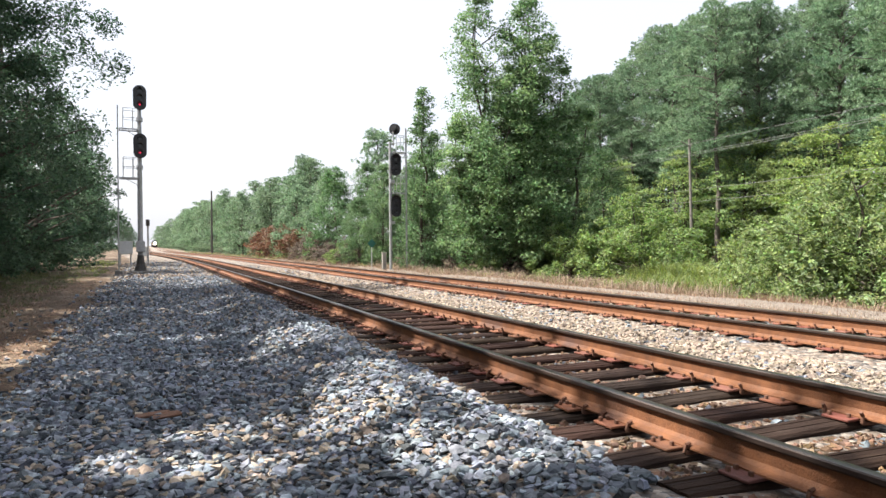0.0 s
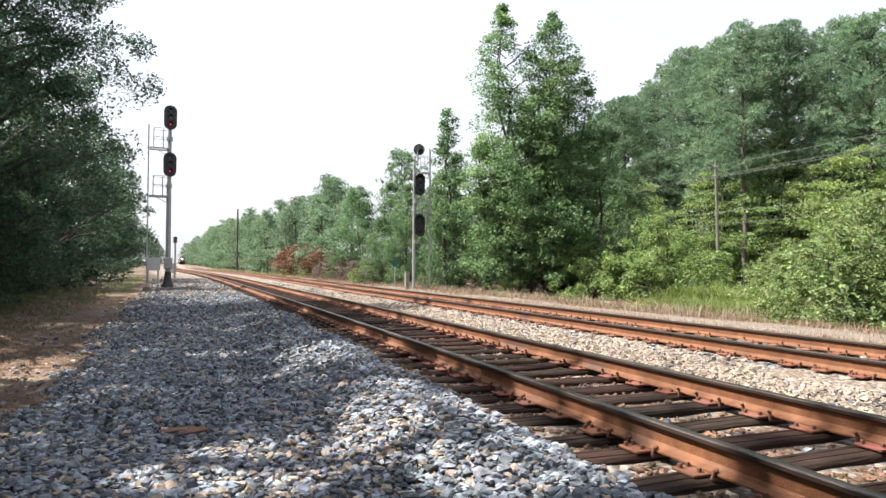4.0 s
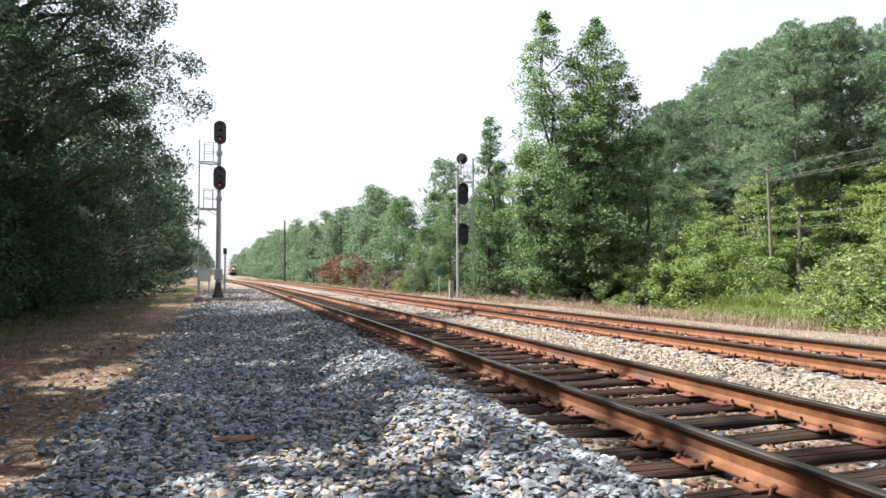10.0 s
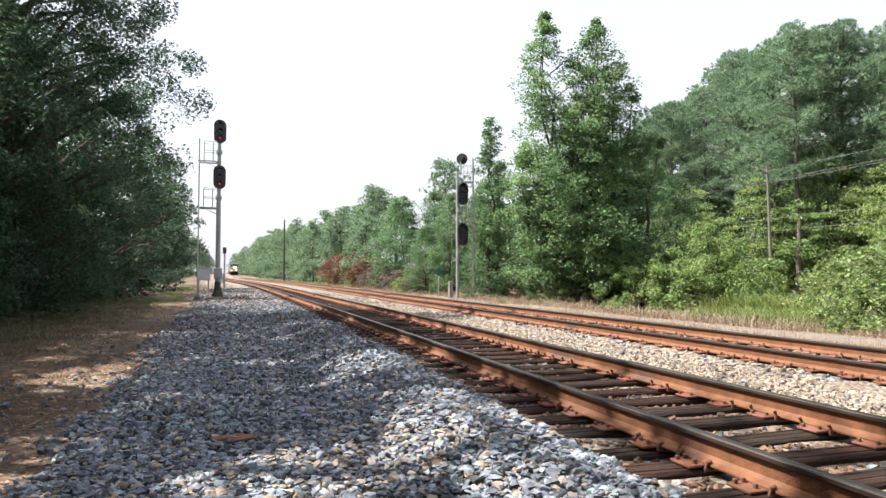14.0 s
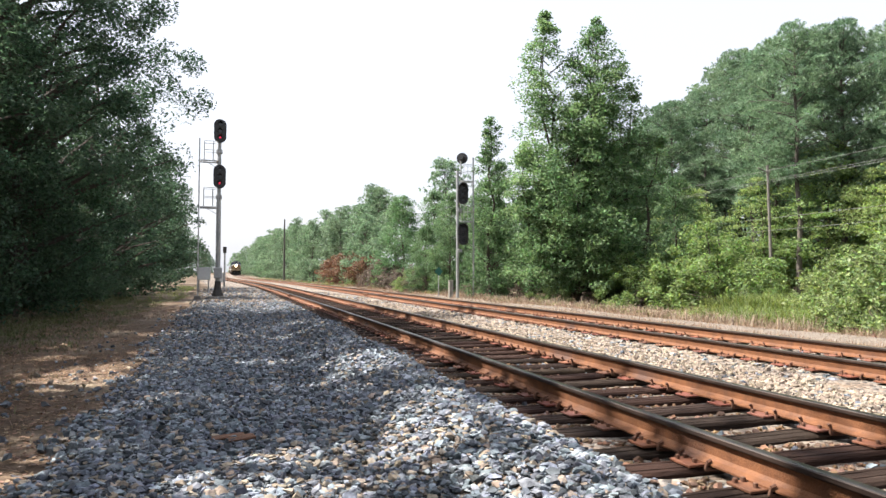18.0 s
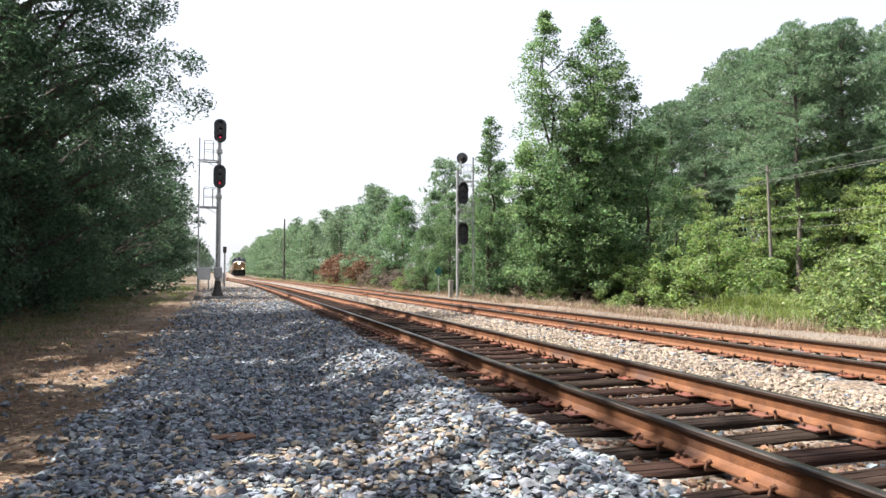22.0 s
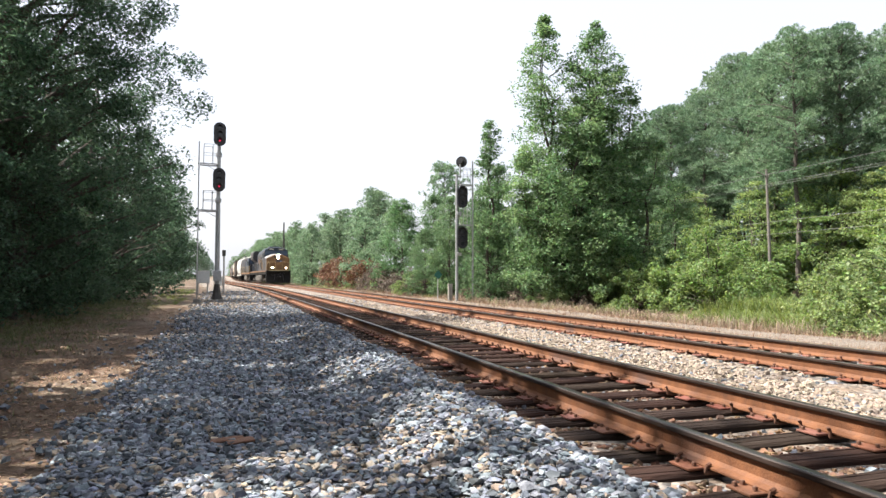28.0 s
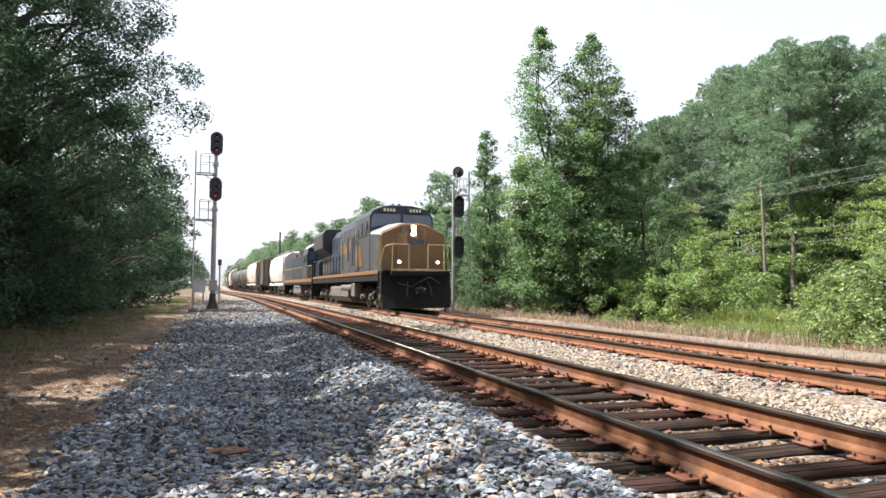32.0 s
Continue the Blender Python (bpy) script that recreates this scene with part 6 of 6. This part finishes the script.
def second_loco():
    L = 18.7
    lo = thing("locomotive", pose(0, 0, 0), "older dark blue four-axle diesel locomotive coupled second", "locomotive", "train")
    f = -L / 2
    part("frame", Geo().box(-1.5, 1.5, f + 0.5, -f - 0.5, 1.15, 1.55, 0.03).mesh("frame", M_BLACK), lo)
    for s in (-1, 1):
        part("side_sill", Geo().box(s * 1.503, s * 1.53, f + 0.5, -f - 0.5, 1.36, 1.6, 0.01).mesh("side_sill", M_ORANGE), lo, "orange side sill stripe")
        railing_run(lo, s * 1.49, f + 0.6, f + 2.6, 3, 1.58, 2.6, M_RAILING)
        railing_run(lo, s * 1.49, f + 5.6, -f - 0.6, 9, 1.58, 2.6, M_RAILING)
    part("short_hood", Geo().loft([ring(y, sym([(0.85, 1.58), (0.85, 2.75), (0.6, 3.0), (0.2, 3.05)])) for y in (f + 1.1, f + 2.9)]).mesh("short_hood", M_BLUE), lo)
    cg = Geo().loft([ring(y, sym([(1.48, 1.58), (1.5, 3.5), (1.38, 4.0), (0.9, 4.35), (0.3, 4.46)])) for y in (f + 2.9, f + 5.4)])
    cab = part("cab", cg.mesh("cab", M_BLUE), lo, "dark blue cab with small windows")
    # white colour stands in for sunlight reflected off the dark roof
    part("cab_roof", Geo().loft([ring(y, sym([(1.42, 4.02), (0.92, 4.38), (0.3, 4.49)])) for y in (f + 2.75, f + 5.5)]).mesh("cab_roof", M_CARWHITE), cab, "cab roof coloured pale for the sun's reflection")
    for s in (-1, 1):
        for x in (0.45, 1.1):
            part("windshield", Geo().box(s * x - 0.24, s * x + 0.24, f + 2.87, f + 2.9, 3.1, 3.75, 0.005).mesh("windshield", M_GLASS_SKY), cab)
        for y in (3.3, 4.3):
            part("side_window", Geo().box(s * 1.505, s * 1.525, f + y, f + y + 0.75, 2.9, 3.5, 0.006).mesh("side_window", M_GLASSDARK), cab)
        part("cab_stripe", Geo().box(s * 1.503, s * 1.51, f + 3.1, f + 5.3, 1.75, 2.5).mesh("cab_stripe", M_GREYSIDE), cab)
    hood = part("hood", Geo().loft([ring(y, sym([(0.88, 1.58), (0.88, 3.7), (0.62, 4.1), (0.2, 4.2)])) for y in (f + 5.4, -f - 1.0)]).mesh("hood", M_BLUE), lo, "dark blue engine hood")
    for s in (-1, 1):
        for k in range(11):
            part("hood_door", Geo().box(s * 0.881, s * 0.9, f + 5.6 + k * 1.08, f + 6.55 + k * 1.08, 1.75, 3.5, 0.008).mesh("hood_door", M_BLUE), hood)
        for y in (10.5, 14.0):
            part("louvre", Geo().box(s * 0.7, s * 0.93, f + y, f + y + 2.4, 3.55, 4.0, 0.02).mesh("louvre", M_GRILLE), hood)
    for y in (8.0, 12.0, 14.6):
        part("roof_fan", Geo().tube((0, f + y, 4.19), (0, f + y, 4.4), 0.55, 0.55, 18).mesh("roof_fan", M_GRILLE), hood)
    part("fuel_tank", Geo().prism([(-1.4, 0.45), (-1.1, 0.22), (1.1, 0.22), (1.4, 0.45), (1.4, 0.95), (1.1, 1.14), (-1.1, 1.14), (-1.4, 0.95)], -2.4, 2.4).mesh("fuel_tank", M_TANKGREY), lo, "dusty grey fuel tank")
    for s in (-1, 1):
        part("air_reservoir", Geo().tube((s * 1.3, -2.2, 1.0), (s * 1.3, 1.8, 1.0), 0.17, None, 12).mesh("air_reservoir", M_TANKGREY, smooth=True), lo)
    truck(lo, -5.2, 2, 2.74, 0.51, True, True)
    truck(lo, 5.2, 2, 2.74, 0.51, True, True)
    for s in (-1, 1):
        part("pilot", Geo().box(-1.5, 1.5, s * (-f - 0.6), s * (-f - 0.4), 0.25, 1.5, 0.03).mesh("pilot", M_BLACK), lo)
    coupler(lo, f + 0.45, -1)
    coupler(lo, -f - 0.45, 1)
    return lo, L


def under(ca, L, move):
    part("centre_sill", Geo().box(-0.35, 0.35, -L / 2 + 0.5, L / 2 - 0.5, 0.8, 1.05, 0.02).mesh("centre_sill", M_BLACK), ca)
    for s in (-1, 1):
        truck(ca, s * (L / 2 - 2.1), 2, 1.75, 0.42, False, move)
        coupler(ca, s * (L / 2 - 0.4), s)


def car_ladder(ca, x, y, z0, z1, material):
    g = Geo()
    for e in (-0.2, 0.2):
        g.box(x - 0.02, x + 0.02, y + e - 0.02, y + e + 0.02, z0, z1)
    z = z0 + 0.2
    while z < z1:
        g.tube((x, y - 0.2, z), (x, y + 0.2, z), 0.018, None, 5)
        z += 0.38
    part("ladder", g.mesh("ladder", material), ca)


def hopper(L, material, label, move=False):
    ca = thing("hopper_car", pose(0, 0, 0), label, "freight car", "train")
    h = L / 2
    prof = sym([(0.75, 1.25), (1.35, 1.55), (1.58, 2.3), (1.6, 3.0), (1.45, 3.8), (1.1, 4.3), (0.5, 4.55)])
    small = [(x * 0.93, 1.4 + (z - 1.25) * 0.93) for x, z in prof]
    body = part("body", Geo().loft([ring(-h + 0.95, small), ring(-h + 1.15, prof), ring(h - 1.15, prof), ring(h - 0.95, small)]).mesh("body", material, smooth=True), ca)
    for s in (-1, 1):
        part("side_sill", Geo().box(s * 1.4, s * 1.52, -h + 0.5, h - 0.5, 1.05, 1.3, 0.02).mesh("side_sill", material), ca)
        for e in (-1, 1):
            part("end_post", Geo().box(s * 1.35 - 0.06, s * 1.35 + 0.06, e * (h - 0.62) - 0.06, e * (h - 0.62) + 0.06, 1.1, 4.2, 0.01).mesh("end_post", material), ca)
            car_ladder(ca, s * 1.5, e * (h - 0.75), 0.6, 4.1, M_WHEEL)
    for k in range(3):
        y = (k - 1) * (L * 0.24)
        part("outlet", Geo().loft([[(-1.2, y - 1.3, 1.5), (1.2, y - 1.3, 1.5), (1.2, y + 1.3, 1.5), (-1.2, y + 1.3, 1.5)], [(-0.4, y - 0.35, 0.45), (0.4, y - 0.35, 0.45), (0.4, y + 0.35, 0.45), (-0.4, y + 0.35, 0.45)]]).mesh("outlet", material), ca)
        part("hatch", Geo().tube((0, y, 4.54), (0, y, 4.66), 0.4, 0.36, 14).mesh("hatch", material), ca)
    for s in (-1, 1):
        part("roof_walk", Geo().box(s * 0.7 - 0.15, s * 0.7 + 0.15, -h + 0.7, h - 0.7, 4.58, 4.63).mesh("roof_walk", M_GALV), ca)
    under(ca, L, move)
    return ca, L


def boxcar(L, material, label, move=False):
    ca = thing("boxcar", pose(0, 0, 0), label, "freight car", "train")
    h = L / 2
    part("body", Geo().box(-1.48, 1.48, -h + 0.55, h - 0.55, 1.05, 4.3, 0.04).mesh("body", material), ca)
    part("roof", Geo().loft([ring(y, sym([(1.5, 4.3), (0.8, 4.46), (0.0, 4.5)])) for y in (-h + 0.5, h - 0.5)]).mesh("roof", M_GALV if material is not M_CARDARK else material), ca)
    for s in (-1, 1):
        n = int(L / 1.1)
        for k in range(n + 1):
            y = -h + 0.65 + (L - 1.3) * k / n
            part("side_rib", Geo().box(s * 1.482, s * 1.56, y - 0.05, y + 0.05, 1.1, 4.25, 0.01).mesh("side_rib", material), ca)
        part("door", Geo().box(s * 1.5, s * 1.6, -1.5, 1.5, 1.2, 4.1, 0.02).mesh("door", material), ca)
        for e in (-1, 1):
            car_ladder(ca, s * 1.58, e * (h - 1.0), 0.6, 4.2, M_WHEEL)
            for k in range(5):
                part("end_rib", Geo().box(-1.3, 1.3, e * (h - 0.53) - 0.03, e * (h - 0.53) + 0.03, 1.4 + k * 0.58, 1.55 + k * 0.58, 0.02).mesh("end_rib", material), ca) if s > 0 else None
    under(ca, L, move)
    return ca, L


def tank_car(L, material, label, move=False):
    ca = thing("tank_car", pose(0, 0, 0), label, "freight car", "train")
    h = L / 2
    n, R, zc = 22, 1.45, 2.6
    rr = []
    for y, k in ((-h + 0.7, 0.3), (-h + 0.8, 0.7), (-h + 1.0, 0.92), (-h + 1.35, 1.0), (h - 1.35, 1.0), (h - 1.0, 0.92), (h - 0.8, 0.7), (h - 0.7, 0.3)):
        rr.append([(R * k * math.cos(2 * math.pi * i / n), y, zc + R * k * math.sin(2 * math.pi * i / n)) for i in range(n)])
    part("tank", Geo().loft(rr).mesh("tank", material, smooth=True), ca)
    part("dome", Geo().tube((0, 0, 3.95), (0, 0, 4.4), 0.5, 0.48, 16).mesh("dome", material), ca)
    rl = Geo()
    for s in (-1, 1):
        rl.tube((s * 0.9, -1.2, 4.75), (s * 0.9, 1.2, 4.75), 0.025, None, 5)
        for y in (-1.2, 1.2):
            rl.tube((s * 0.9, y, 3.75), (s * 0.9, y, 4.75), 0.025, None, 5)
        car_ladder(ca, s * 1.5, 0, 0.9, 3.9, M_WHEEL)
        part("walkway", Geo().box(s * 1.2, s * 1.5, -h + 0.6, h - 0.6, 1.12, 1.18).mesh("walkway", M_WHEEL), ca)
    part("dome_railing", rl.mesh("dome_railing", M_WHEEL), ca)
    for e in (-1, 1):
        part("saddle", Geo().box(-1.2, 1.2, e * (h - 2.1) - 0.4, e * (h - 2.1) + 0.4, 0.9, 1.6, 0.04).mesh("saddle", M_WHEEL), ca)
    under(ca, L, move)
    return ca, L


TRAIN = [lead_loco(), second_loco(),
         hopper(13.4, M_CARWHITE, "bright white covered hopper car with rounded sides", True),
         boxcar(14.0, M_CARDARK, "dark brown boxcar with ribbed sides", True),
         hopper(14.0, M_CARCREAM, "cream hopper car with orange rust patches"),
         tank_car(15.0, M_TANKBLACK, "black cylindrical tank car"), tank_car(15.0, M_TANKBLACK, "black cylindrical tank car"), tank_car(15.0, M_TANKBLACK, "black cylindrical tank car"),
         hopper(15.5, M_CARWHITE, "white covered hopper car far down the train"), boxcar(16.5, M_CARRED, "oxide red boxcar far down the train"),
         tank_car(15.0, M_TANKBLACK, "black cylindrical tank car"), hopper(15.5, M_CARCREAM, "cream hopper car far down the train"), boxcar(16.5, M_CARRED, "oxide red boxcar far down the train")]


def motions():
    back = 0.0
    for k, (car, length) in enumerate(TRAIN):
        rows = []
        for i in range(65):
            t = i * 0.5
            s = S_END + SPEED * (32.0 - t) + back + length / 2
            rows.append((t, pose(float(bend(s)) + TB, s, RAIL_TOP + float(rise(s)), 0, 0, float(heading(s)))))
        walk(car, rows)
        back += length
    for ob, y, r in WHEELS:
        step = math.degrees(SPEED / FPS / r)
        walk(ob, [(i / FPS, pose(0, y, r, step * i, 0, 0)) for i in range(32 * FPS + 1)])


motions()
